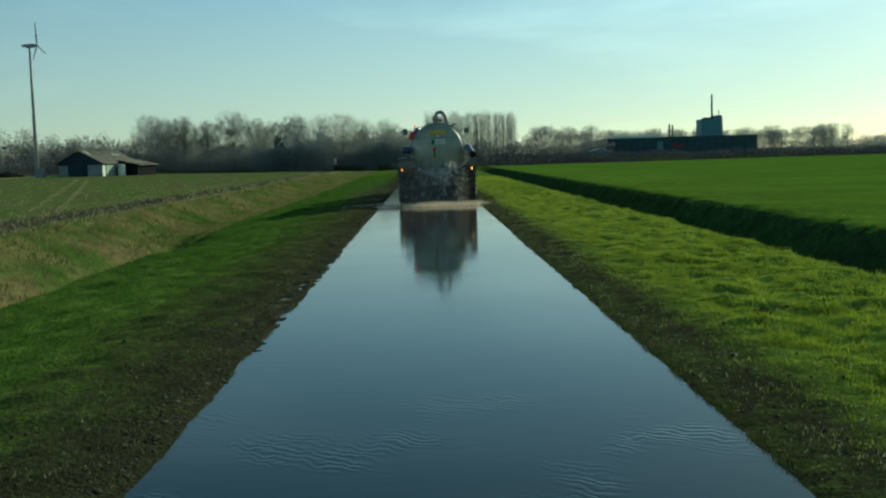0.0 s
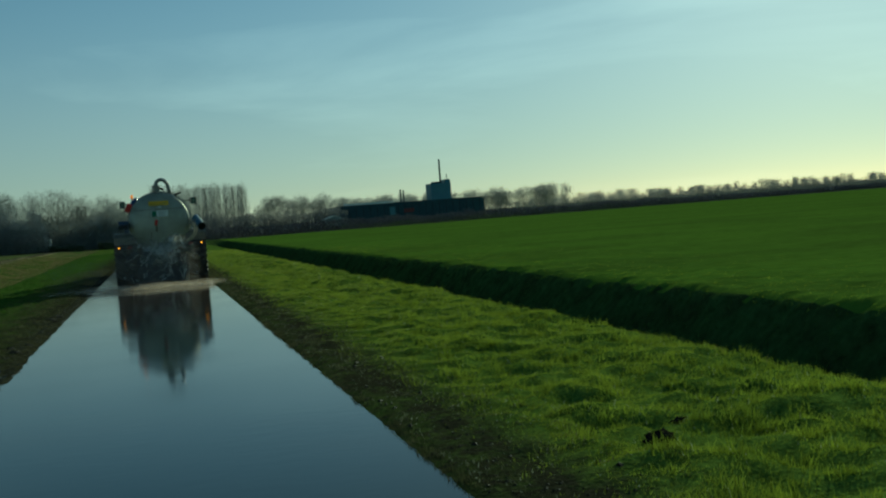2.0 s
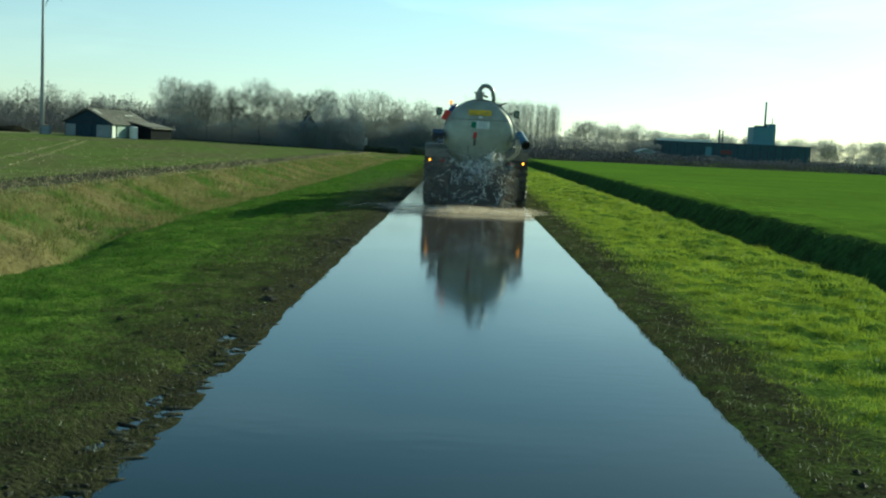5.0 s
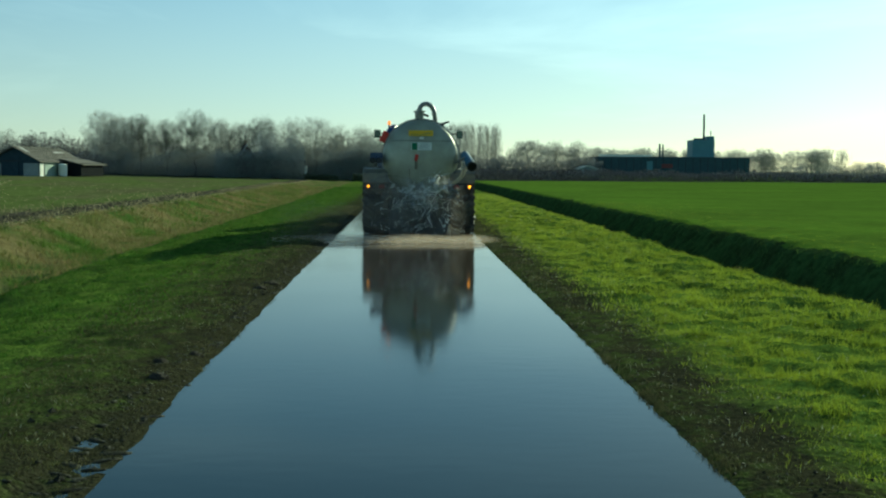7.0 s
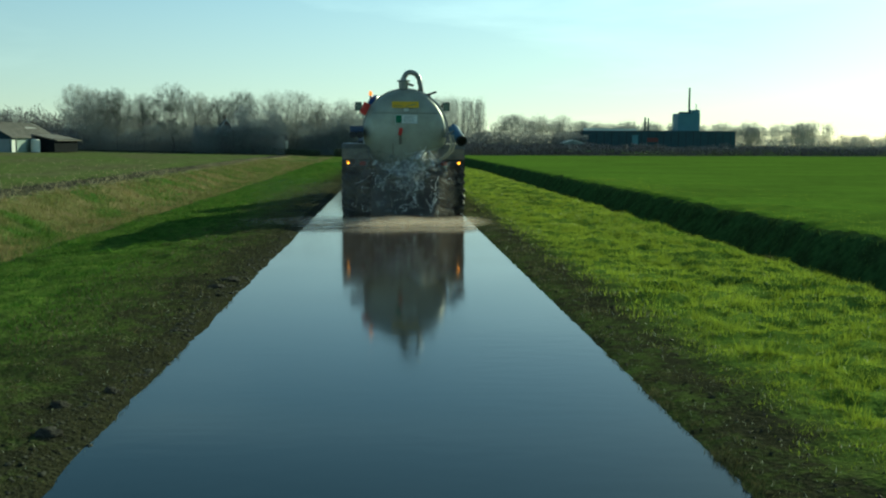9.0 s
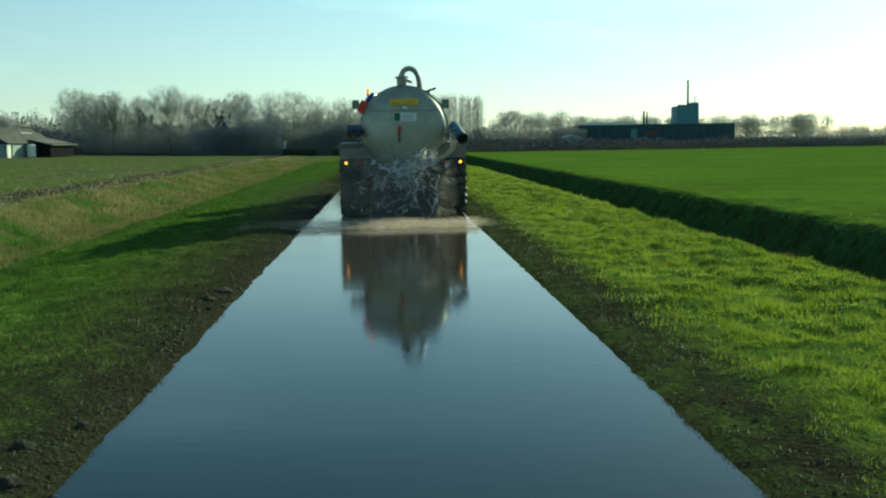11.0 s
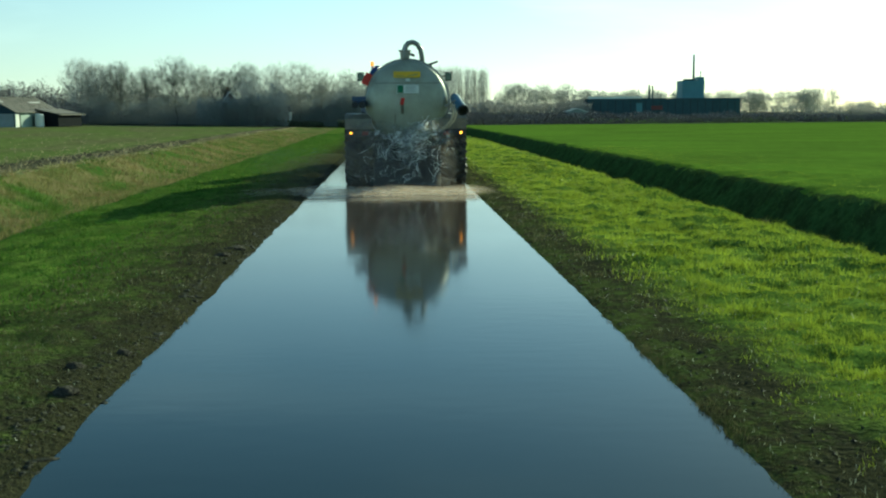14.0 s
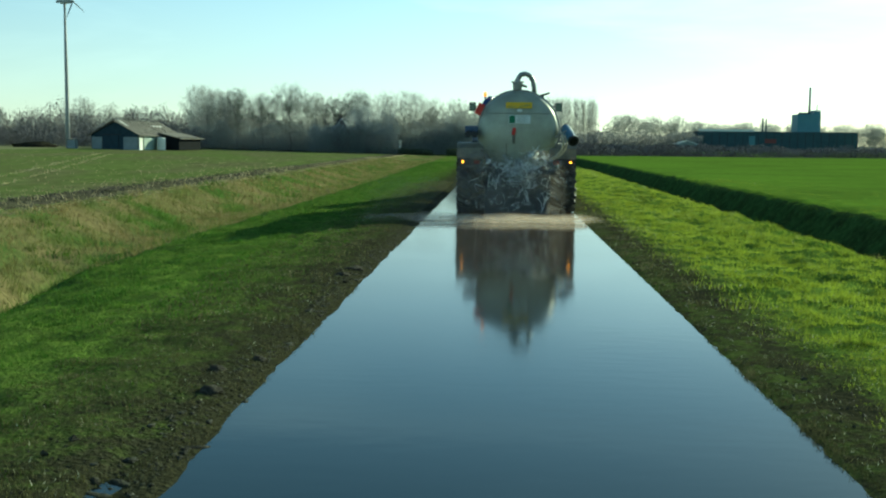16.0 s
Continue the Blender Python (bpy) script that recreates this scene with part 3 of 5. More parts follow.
# ---- grass ----
def blades(name, label, material, regions, seed, thin=0.0, slant=0.0):
    """Grass as single tapered blades, all in one mesh. Regions: x from, x to, y from, y to, blades a square metre, height, width."""
    rng = np.random.default_rng(seed)
    co = []
    for x0, x1, y0, y1, dense, high, wide in regions:
        n = int((x1 - x0) * (y1 - y0) * dense)
        x, y = rng.uniform(x0, x1, n), rng.uniform(y0, y1, n)
        x = x - slant * y
        clump = wave_noise(x, y, 31, 0.9) * 0.6 + wave_noise(x, y, 32, 0.35) * 0.5
        off_road = np.maximum(x - ROAD_RIGHT, ROAD_LEFT - x)
        keep = (clump > rng.uniform(-1.6, 0.6, n)) & ((thin == 0) | (rng.uniform(0, 1, n) < np.clip((off_road - 0.25) / max(thin, 0.01), 0, 1) ** 2.2))
        x, y, clump = x[keep], y[keep], clump[keep]
        n = len(x)
        z = land(x, y) - 0.01
        h = high * rng.uniform(0.45, 1.15, n) * (1 + 0.7 * clump)
        turn, lean, drift = rng.uniform(0, math.tau, n), rng.uniform(0.1, 0.8, n), rng.uniform(0, math.tau, n)
        w = wide * rng.uniform(0.7, 1.3, n) / 2
        base = np.stack([x, y, z], -1)
        side = np.stack([np.cos(turn) * w, np.sin(turn) * w, 0 * w], -1)
        tip = base + np.stack([np.cos(drift) * lean * h, np.sin(drift) * lean * h, h], -1)
        co.append(np.stack([base - side, base + side, tip], 1))
    co = np.concatenate(co).reshape(-1, 3)
    me = bpy.data.meshes.new(name)
    me.vertices.add(len(co))
    me.vertices.foreach_set("co", co.ravel().astype(np.float32))
    me.loops.add(len(co))
    me.loops.foreach_set("vertex_index", np.arange(len(co), dtype=np.int32))
    me.polygons.add(len(co) // 3)
    me.polygons.foreach_set("loop_start", np.arange(0, len(co), 3, dtype=np.int32))
    me.materials.append(material)
    me.update(calc_edges=True)
    return tagged(new(name, me), label, "grass", kind="stuff")


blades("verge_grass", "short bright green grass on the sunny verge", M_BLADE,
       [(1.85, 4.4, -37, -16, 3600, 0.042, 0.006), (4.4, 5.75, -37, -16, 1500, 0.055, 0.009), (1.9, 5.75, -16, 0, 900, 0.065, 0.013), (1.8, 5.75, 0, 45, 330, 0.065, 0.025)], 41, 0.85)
blades("verge_grass", "short mud-splashed green grass on the verge, coloured darker for shade", M_DULL,
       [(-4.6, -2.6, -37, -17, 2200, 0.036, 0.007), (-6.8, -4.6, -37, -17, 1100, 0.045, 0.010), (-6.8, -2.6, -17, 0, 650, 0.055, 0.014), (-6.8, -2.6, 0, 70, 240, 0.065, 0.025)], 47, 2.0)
blades("mud_weed", "sparse dull weeds and grass in the muddy road edge", M_WEED,
       [(1.485, 1.6, -39, -17, 4500, 0.034, 0.006), (1.53, 1.98, -39, -17, 3200, 0.022, 0.006), (1.53, 1.98, -17, 20, 800, 0.035, 0.015), (1.98, 2.9, -39, -17, 2800, 0.02, 0.007), (1.98, 2.6, -17, 20, 400, 0.035, 0.015),
        (-2.36, -2.14, -39, -14, 2600, 0.03, 0.006), (-3.9, -2.3, -39, -17, 3600, 0.026, 0.007), (-4.4, -2.4, -17, 20, 450, 0.04, 0.017)], 42)
blades("bank_grass", "long dead tan and green grass on the ditch bank", M_DRY,
       [(-11.8, -6.9, -32, 10, 190, 0.15, 0.02), (-11.8, -6.9, 10, 75, 70, 0.17, 0.04), (5.5, 6.1, -36, 20, 40, 0.06, 0.012)], 43)
blades("field_edge_straw", "pale straw left along the stubble field edge", M_STRAW, [(-11.9, -11.55, -30, 100, 130, 0.09, 0.035), (-13.2, -11.9, -30, 80, 26, 0.10, 0.03), (-15.5, -13.2, -28, 40, 6, 0.09, 0.04), (-40, -13.5, -20, 60, 0.8, 0.08, 0.05)], 44)
blades("tramline_straw", "pale straw in wheel tracks across the stubble field", M_STRAW,
       [(x, x + 0.28, -4 if x > -16 else 2, 58, 26, 0.08, 0.06) for x in (-14.8, -15.9, -24.3, -25.6, -33.8, -35.0, -43.4)]
       + [(x, x + 0.2, 0, 60, 5, 0.07, 0.05) for x in np.arange(-46, -14, 1.9)], 50, 0.0, 0.297)
blades("wheat_shoots", "young green wheat at the field edge", M_BLADE, [(9.3, 11.5, -30, 30, 130, 0.03, 0.014), (11.5, 15, -25, 30, 50, 0.025, 0.014)], 45)
blades("ditch_grass", "rank grass on the ditch side, coloured dark for its shade", M_RANKSHADE, [(7.6, 9.3, -34, 40, 140, 0.07, 0.018)], 46)


tuft_rng = random.Random(77)
tufts = [(tuft_rng.uniform(2.5, 5.6), -36.5 + 44 * tuft_rng.random() ** 1.25) for _ in range(950)]
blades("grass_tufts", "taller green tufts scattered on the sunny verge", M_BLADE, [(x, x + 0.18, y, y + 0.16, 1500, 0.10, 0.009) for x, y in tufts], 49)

blades("rank_tufts", "rank dark green tufts along the ditch lip", M_DULL, [(5.0, 5.5, -3.6, -1.5, 320, 0.12, 0.014), (5.0, 5.45, -6.4, -4.2, 380, 0.14, 0.014), (4.9, 5.4, -9.6, -7.4, 300, 0.12, 0.014), (4.6, 5.1, -14.2, -13.2, 350, 0.12, 0.012)], 62)
blades("dry_tufts", "small tan dead tufts on the ditch lip", M_DRY, [(5.5, 5.85, -10.2, -9.0, 260, 0.11, 0.012), (5.5, 5.8, -6.0, -5.3, 260, 0.1, 0.012), (5.55, 5.85, -14.6, -12.6, 200, 0.1, 0.012), (5.5, 5.8, 2.0, 3.0, 200, 0.1, 0.014)], 63)

blades("wet_blades", "pale blades in the muddy edge with wet glints in their colour", M_GLINT, [(1.6, 2.7, -38, -16, 190, 0.03, 0.007), (1.6, 2.6, -16, 0, 40, 0.035, 0.014), (2.7, 5.5, -38, -12, 45, 0.05, 0.007), (-3.4, -2.3, -38, -14, 60, 0.03, 0.008)], 64)


def crumbs():
    """Crumbs and splashes of wet mud strewn along both road edges."""
    rng = np.random.default_rng(48)
    n = 3500
    side = rng.random(n) < 0.5
    away = np.abs(rng.normal(0.35, 0.28, n))
    x = np.where(side, ROAD_RIGHT + 0.04 + away, ROAD_LEFT - 0.06 - away * 1.5)
    y = -38.5 + 44 * rng.random(n) ** 1.4
    r = rng.uniform(0.004, 0.014, n) * np.where(rng.random(n) < 0.04, 2.2, 1)
    at = np.stack([x, y, land(x, y) + r * 0.2], -1)
    shape = np.array([(1, 0, 0), (-1, 0, 0), (0, 1, 0), (0, -1, 0), (0, 0, 0.8), (0, 0, -0.8)])
    co = (at[:, None] + shape[None] * (r[:, None] * rng.uniform(0.6, 1.5, (n, 6)))[..., None]).reshape(-1, 3)
    tri = np.array([(0, 2, 4), (2, 1, 4), (1, 3, 4), (3, 0, 4), (2, 0, 5), (1, 2, 5), (3, 1, 5), (0, 3, 5)])
    faces = (np.arange(n)[:, None, None] * 6 + tri[None]).reshape(-1, 3)
    tagged(new("mud_crumbs", mesh_of("crumbs", co.tolist(), faces.tolist(), M_CRUMB)), "wet crumbs of mud along the road edges", "mud", kind="stuff")


crumbs()


def mud_rim():
    """Ragged wet lumps of mud along the churned road edge."""
    rng = np.random.default_rng(52)
    bm = bmesh.new()
    bmesh.ops.create_icosphere(bm, subdivisions=1, radius=1)
    bm.verts.ensure_lookup_table()
    ball = np.array([v.co[:] for v in bm.verts])
    tri = np.array([[v.index for v in f.verts] for f in bm.faces])
    bm.free()
    n = 2600
    y = -38.5 + 46 * rng.random(n) ** 1.25
    x = ROAD_LEFT - 0.02 - np.abs(rng.normal(0, 0.16, n)) + 0.05 * wave_noise(0 * y, y, 53, 1.2)
    r = rng.uniform(0.008, 0.022, n) * np.where(rng.random(n) < 0.1, 2.0, 1)
    at = np.stack([x, y, np.maximum(land(x, y), 0.0) - 0.15 * r], -1)
    size = np.stack([r * rng.uniform(0.7, 1.5, n), r * rng.uniform(0.7, 1.9, n), r * rng.uniform(0.3, 0.6, n)], -1)
    co = at[:, None] + ball[None] * size[:, None] * rng.uniform(0.6, 1.3, (n, len(ball), 1))
    faces = (np.arange(n)[:, None, None] * len(ball) + tri[None]).reshape(-1, 3)
    tagged(new("mud_lumps", mesh_of("lumps", co.reshape(-1, 3).tolist(), faces.tolist(), M_CRUMB, True)), "ragged wet mud lumps along the churned road edge", "mud", kind="stuff")


mud_rim()


def tyre_print():
    """Slanting ridges of mud that a lugged tyre left standing in the flooded track."""
    rng = np.random.default_rng(57)
    bm = bmesh.new()
    bmesh.ops.create_icosphere(bm, subdivisions=2, radius=1)
    bm.verts.ensure_lookup_table()
    ball = np.array([v.co[:] for v in bm.verts])
    tri = np.array([[v.index for v in f.verts] for f in bm.faces])
    bm.free()
    y = np.arange(-31.4, -20.8, 0.19)
    y = np.concatenate([y, y + 0.10]) + rng.normal(0, 0.02, 2 * len(y))
    n = len(y)
    inner = np.arange(n) < n // 2
    x = np.where(inner, -2.22, -2.40) + rng.normal(0, 0.025, n)
    turn = np.where(inner, 0.45, -0.45) + rng.normal(0, 0.12, n)
    size = np.stack([rng.uniform(0.06, 0.13, n), rng.uniform(0.02, 0.038, n), rng.uniform(0.010, 0.02, n)], -1)
    body = ball[None] * size[:, None] * rng.uniform(0.75, 1.25, (n, len(ball), 1))
    c, d = np.cos(turn)[:, None], np.sin(turn)[:, None]
    co = np.stack([x[:, None] + c * body[..., 0] - d * body[..., 1], y[:, None] + d * body[..., 0] + c * body[..., 1], body[..., 2] - 0.004], -1)
    faces = (np.arange(n)[:, None, None] * len(ball) + tri[None]).reshape(-1, 3)
    tagged(new("tyre_print", mesh_of("ridges", co.reshape(-1, 3).tolist(), faces.tolist(), M_CRUMB, True)), "row of wet mud ridges pressed by a lugged tyre", "mud", kind="stuff")


tyre_print()


def furrow_clods():
    """Turned-up clods of soil along the furrow at the field's edge."""
    rng = np.random.default_rng(61)
    bm = bmesh.new()
    bmesh.ops.create_icosphere(bm, subdivisions=1, radius=1)
    bm.verts.ensure_lookup_table()
    ball = np.array([v.co[:] for v in bm.verts])
    tri = np.array([[v.index for v in f.verts] for f in bm.faces])
    bm.free()
    n = 3000
    y = -28 + 100 * rng.random(n) ** 1.4
    x = -12.8 + rng.normal(0, 0.5, n)
    r = rng.uniform(0.02, 0.048, n) * np.where(rng.random(n) < 0.12, 1.6, 1)
    at = np.stack([x, y, land(x, y)], -1)
    size = np.stack([r * rng.uniform(0.7, 1.6, n), r * rng.uniform(0.7, 1.6, n), r * rng.uniform(0.5, 0.9, n)], -1)
    co = at[:, None] + ball[None] * size[:, None] * rng.uniform(0.6, 1.3, (n, len(ball), 1))
    faces = (np.arange(n)[:, None, None] * len(ball) + tri[None]).reshape(-1, 3)
    tagged(new("furrow_clods", mesh_of("clods", co.reshape(-1, 3).tolist(), faces.tolist(), M_FURROW, True)), "dark clods turned up along the field furrow", "soil", kind="stuff")


furrow_clods()


# ---- bare trees ----
def tree_meshes(seed, high, wide, low, limbs, twig_w, upright=0.0, sprays=240, twigs=9, ends=1):
    """A trunk with limbs, and an uneven crown of fine twig sprays, as two meshes. low: where the crown begins."""
    rng = random.Random(seed)
    wood, fine_v, fine_f = bmesh.new(), [], []
    middle, tall = high * (1 + low) / 2, high * (1 - low) / 2

    def any_way():
        return Vector((rng.gauss(0, 1), rng.gauss(0, 1), rng.gauss(0, 1)))

    def ribbon(a, b, w, end=0.4):
        side = (b - a).cross(any_way()).normalized() * w / 2
        k = len(fine_v)
        fine_v.extend((a - side, a + side, b + side * end, b - side * end))
        fine_f.append((k, k + 1, k + 2, k + 3))

    def in_crown(way, r):
        r *= 1 + 0.26 * noise.noise(way * 1.7 + Vector((seed * 3.3, 0, 0))) + 0.13 * noise.noise(way * 4 + Vector((0, seed * 1.7, 0)))
        return Vector((way.x * wide * r, way.y * wide * r, middle + way.z * tall * min(r, 1.0)))

    trunk = [Vector((rng.gauss(0, 0.012) * high * (k > 0), rng.gauss(0, 0.012) * high * (k > 0), high * 0.85 * k / 7)) for k in range(8)]
    tube(trunk, [high * 0.014 * (1 - 0.13 * k) for k in range(8)], 6, wood)
    holds = [p for p in trunk[3:]]
    for i in range(limbs):
        az, up = i * 2.4 + rng.uniform(-0.4, 0.4), -0.7 + 1.6 * (i + rng.random()) / limbs
        flat = math.sqrt(max(0.05, 1 - min(1, abs(up)) ** 2))
        goal = in_crown(Vector((math.cos(az) * flat, math.sin(az) * flat, up)), rng.uniform(0.6, 0.85))
        f = max(0.14, min(0.95, (goal.z - (0.28 + upright) * high) / high / 0.85 + 0.1 * rng.random()))
        seg = min(int(f * 7), 6)
        start = trunk[seg].lerp(trunk[seg + 1], f * 7 - seg)
        path = [start.lerp(goal, u / 6) + Vector((0, 0, -0.04 * high * math.sin(math.pi * u / 6))) + any_way() * 0.010 * high * (0 < u < 6) for u in range(7)]
        tube(path, [high * 0.0036 * (1 + upright) * (1.1 - u / 6.2) for u in range(7)], 4, wood)
        holds += path[2:]
    for i in range(sprays):
        p = in_crown(any_way().normalized(), rng.random() ** 0.46)
        near = sorted(holds, key=lambda q: (q - p).length + 0.8 * max(0.0, q.z - p.z))[:6]
        hold = rng.choice(near).lerp(p, rng.uniform(0.0, 0.45)) + any_way() * 0.02 * wide
        bend = hold.lerp(p, 0.5) + any_way() * 0.04 * wide + Vector((0, 0, -0.03 * wide))
        ribbon(hold, bend, twig_w * 1.2, 0.8)
        ribbon(bend, p, twig_w, 0.7)
        out = (p - Vector((0, 0, middle - 0.5 * tall))).normalized()
        for _ in range(twigs):
            e = bend.lerp(p, rng.uniform(0.2, 1.0))
            d = (out * 0.8 + any_way() * 0.55 + Vector((0, 0, 0.3 + upright * 2))).normalized()
            t = e + d * wide * rng.uniform(0.09, 0.2)
            ribbon(e, t, twig_w)
            for _ in range(ends):
                e2 = e.lerp(t, rng.uniform(0.3, 0.9))
                ribbon(e2, e2 + (d * 0.7 + any_way() * 0.6).normalized() * wide * rng.uniform(0.05, 0.11), twig_w * 0.75)
    me = bpy.data.meshes.new("trunk")
    wood.to_mesh(me)
    wood.free()
    me.materials.append(M_BARK)
    return me, mesh_of("crown", fine_v, fine_f, M_TWIG)


def poplar_meshes(seed, high):
    """A straight trunk and many thin branches that rise steeply beside it."""
    rng = random.Random(seed)
    wood, fine_v, fine_f = bmesh.new(), [], []

    def ribbon(a, b, w, end):
        turn = rng.uniform(0, math.pi)
        side = Vector((math.cos(turn), math.sin(turn), 0)) * w / 2
        k = len(fine_v)
        fine_v.extend((a - side, a + side, b + side * end, b - side * end))
        fine_f.append((k, k + 1, k + 2, k + 3))

    tube([(rng.gauss(0, 0.05) * (k > 0), rng.gauss(0, 0.05) * (k > 0), high * 0.94 * k / 6) for k in range(7)], [0.15 * (1.02 - k / 6.4) for k in range(7)], 6, wood)
    for i in range(95):
        f, az = 0.12 + 0.78 * (i + rng.random()) / 95, i * 2.4 + rng.uniform(-0.4, 0.4)
        long = (3.5 - 2.6 * f) * rng.uniform(0.7, 1.15)
        way = Vector((math.cos(az) * rng.uniform(0.4, 0.8), math.sin(az) * rng.uniform(0.4, 0.8), 1)).normalized()
        a = Vector((0, 0, high * f))
        b = a + way * long * 0.55
        c = b + (way + Vector((0, 0, 0.5))).normalized() * long * 0.5
        ribbon(a, b, 0.055, 0.8)
        ribbon(b, c, 0.042, 0.4)
        for _ in range(7):
            e = a.lerp(c, rng.uniform(0.25, 1.0))
            d = (way + Vector((rng.gauss(0, 0.35), rng.gauss(0, 0.35), 0.4))).normalized()
            ribbon(e, e + d * rng.uniform(0.4, 0.95), 0.022, 0.5)
    me = bpy.data.meshes.new("trunk")
    wood.to_mesh(me)
    wood.free()
    me.materials.append(M_BARK)
    return me, mesh_of("crown", fine_v, fine_f, M_TWIG)


def tree(meshes, label, group, at, scale, turn):
    ob = thing("bare_tree", label, "tree", group)
    for name, me in zip(("trunk", "crown"), meshes):
        p = new(name, me)
        p.parent = ob
    ob.matrix_world = pose(*at, 0, 0, turn) @ Matrix.Scale(scale, 4)
    return ob


def on_land(x, y):
    return float(land(x, y)) - 0.1


SPREADING = [tree_meshes(50 + k, 8.0, 2.15 + 0.25 * k, 0.24, 18, 0.013, 0.0, 1500, 4, 1) for k in range(4)]
AIRY = [tree_meshes(55 + k, 8.0, 2.1 + 0.3 * k, 0.34, 18, 0.013, 0.1, 850, 4, 1) for k in range(2)]
POPLAR = [poplar_meshes(60 + k, 12.0) for k in range(4)]
COMB = [tree_meshes(65 + k, 8.0, 1.35, 0.42, 10, 0.045, 0.3, 170, 7, 1) for k in range(2)]
FAR = [tree_meshes(70 + k, 8.0, 2.3 + 0.4 * k, 0.22, 16, 0.035, 0.0, 340, 4, 1) for k in range(3)]
rnd = random.Random(5)


def grove(meshes, label, group, count, x0, x1, y0, y1, high, low, native):
    for i in range(count):
        x = x0 + (x1 - x0) * (i + rnd.uniform(0.1, 0.9)) / count
        y = rnd.uniform(y0, y1)
        tree(rnd.choice(meshes), label, group, (x, y, on_land(x, y)), rnd.uniform(low, high) / native, rnd.uniform(0, 360))


WOOD = "bare deciduous tree in the farm wood"
for x, top in ((-39.3, 8.1), (-34.8, 7.9), (-36.9, 7.6), (-31.5, 7.3), (-27.8, 8.3), (-24.2, 7.5), (-21.5, 7.1), (-18.9, 7.9)):
    y = 110 + rnd.uniform(-1.5, 1.5)
    stem = tree(rnd.choice(SPREADING), WOOD, "farm wood trees", (x, y, on_land(x, y)), top / 7.6, rnd.uniform(0, 360))
    if x not in (-39.3, -36.9, -24.2):  # darker crowns of other kinds
        for piece in stem.children:
            piece.material_slots[0].link, piece.material_slots[0].material = "OBJECT", M_DARKTWIG
for x, top in ((-15.2, 7.9), (-12.1, 8.1), (-9.2, 7.2), (-6.2, 7.2)):
    tree(rnd.choice(AIRY), WOOD, "farm wood trees", (x, 111, on_land(x, 111)), top / 7.6, rnd.uniform(0, 360))
for x, y, top in ((-18.1, 107.0, 6.6), (-15.0, 108.0, 6.0)):
    birch = tree(AIRY[1], "slim bare birch with a pale trunk by the farmhouse", "farm wood trees", (x, y, on_land(x, y)), top / 8, 40 * x)
    slot = birch.children[0].material_slots[0]
    slot.link, slot.material = "OBJECT", M_BIRCH
grove(SPREADING, WOOD, "farm wood trees", 12, -40, -17, 114, 122, 5.1, 4.1, 8)
grove(FAR, WOOD, "farm wood trees", 8, -16, 1, 114, 121, 6.6, 5.6, 8)
grove(POPLAR, "tall slender bare poplar in a row", "poplar row", 34, 0, 26.0, 260, 266, 14.6, 13.4, 12.0)
grove(FAR, "bare tree beside the far sheds", "trees by the sheds", 11, 30, 52, 262, 272, 11.2, 7.0, 8)
grove(FAR, "bare tree in the far row behind the factory", "far tree row", 46, 56, 128, 275, 290, 9.4, 7.4, 8)
grove(FAR, "bare tree in the far row along the fields", "far tree row", 150, 128, 400, 290, 330, 5.8, 4.6, 8)
grove(COMB, "straight-stemmed bare tree in the wood beyond the field", "far wood trees", 18, -128, -97, 176, 180, 7.3, 6.7, 8)
grove(FAR, "bare tree in the wood beyond the field", "far wood trees", 12, -97, -46, 178, 190, 5.8, 5.0, 8)
for x, top in ((-86, 10.3), (-80.8, 8.8), (-76.1, 7.8)):
    tree(FAR[0], "bare tree in the wood beyond the field", "far wood trees", (x, 189, on_land(x, 189)), top / 8, rnd.uniform(0, 360))


def thicket(name, label, material, x0, x1, y0, y1, high, count, wide, seed, lie=None, lower=None):
    """Brushwood of many thin upright stems and twigs in one mesh."""
    rng = np.random.default_rng(seed)
    x = rng.uniform(x0, x1, count)
    y = rng.uniform(y0, y1, count) + (lie(x) if lie else 0)
    z0 = land(x, y) - 0.05
    top = high * (0.72 + 0.2 * wave_noise(x, y, seed, 9.0) + 0.12 * wave_noise(x, y, seed + 1, 2.5))
    top = top * (np.interp(x, *lower) if lower else 1)
    f = rng.uniform(0, 0.92, count)
    base = np.stack([x, y, z0 + f * top], -1)
    length = rng.uniform(0.3, 0.8, count) * (0.45 + 0.07 * top)
    way = np.stack([rng.normal(0, 0.6, count), rng.normal(0, 0.6, count), rng.uniform(-0.1, 1, count)], -1)
    tip = base + way * length[:, None]
    turn = rng.uniform(0, math.tau, count)
    side = np.stack([np.cos(turn), np.sin(turn), 0 * turn], -1) * (wide * rng.uniform(0.5, 1.5, count))[:, None] / 2
    co = np.stack([base - side, base + side, tip + side * 0.4, tip - side * 0.4], 1).reshape(-1, 3)
    me = bpy.data.meshes.new(name)
    me.vertices.add(len(co))
    me.vertices.foreach_set("co", co.ravel().astype(np.float32))
    me.loops.add(len(co))
    me.loops.foreach_set("vertex_index", np.arange(len(co), dtype=np.int32))
    me.polygons.add(count)
    me.polygons.foreach_set("loop_start", np.arange(0, len(co), 4, dtype=np.int32))
    me.materials.append(material)
    me.update(calc_edges=True)
    return tagged(new(name, me), label, "brushwood", kind="stuff")


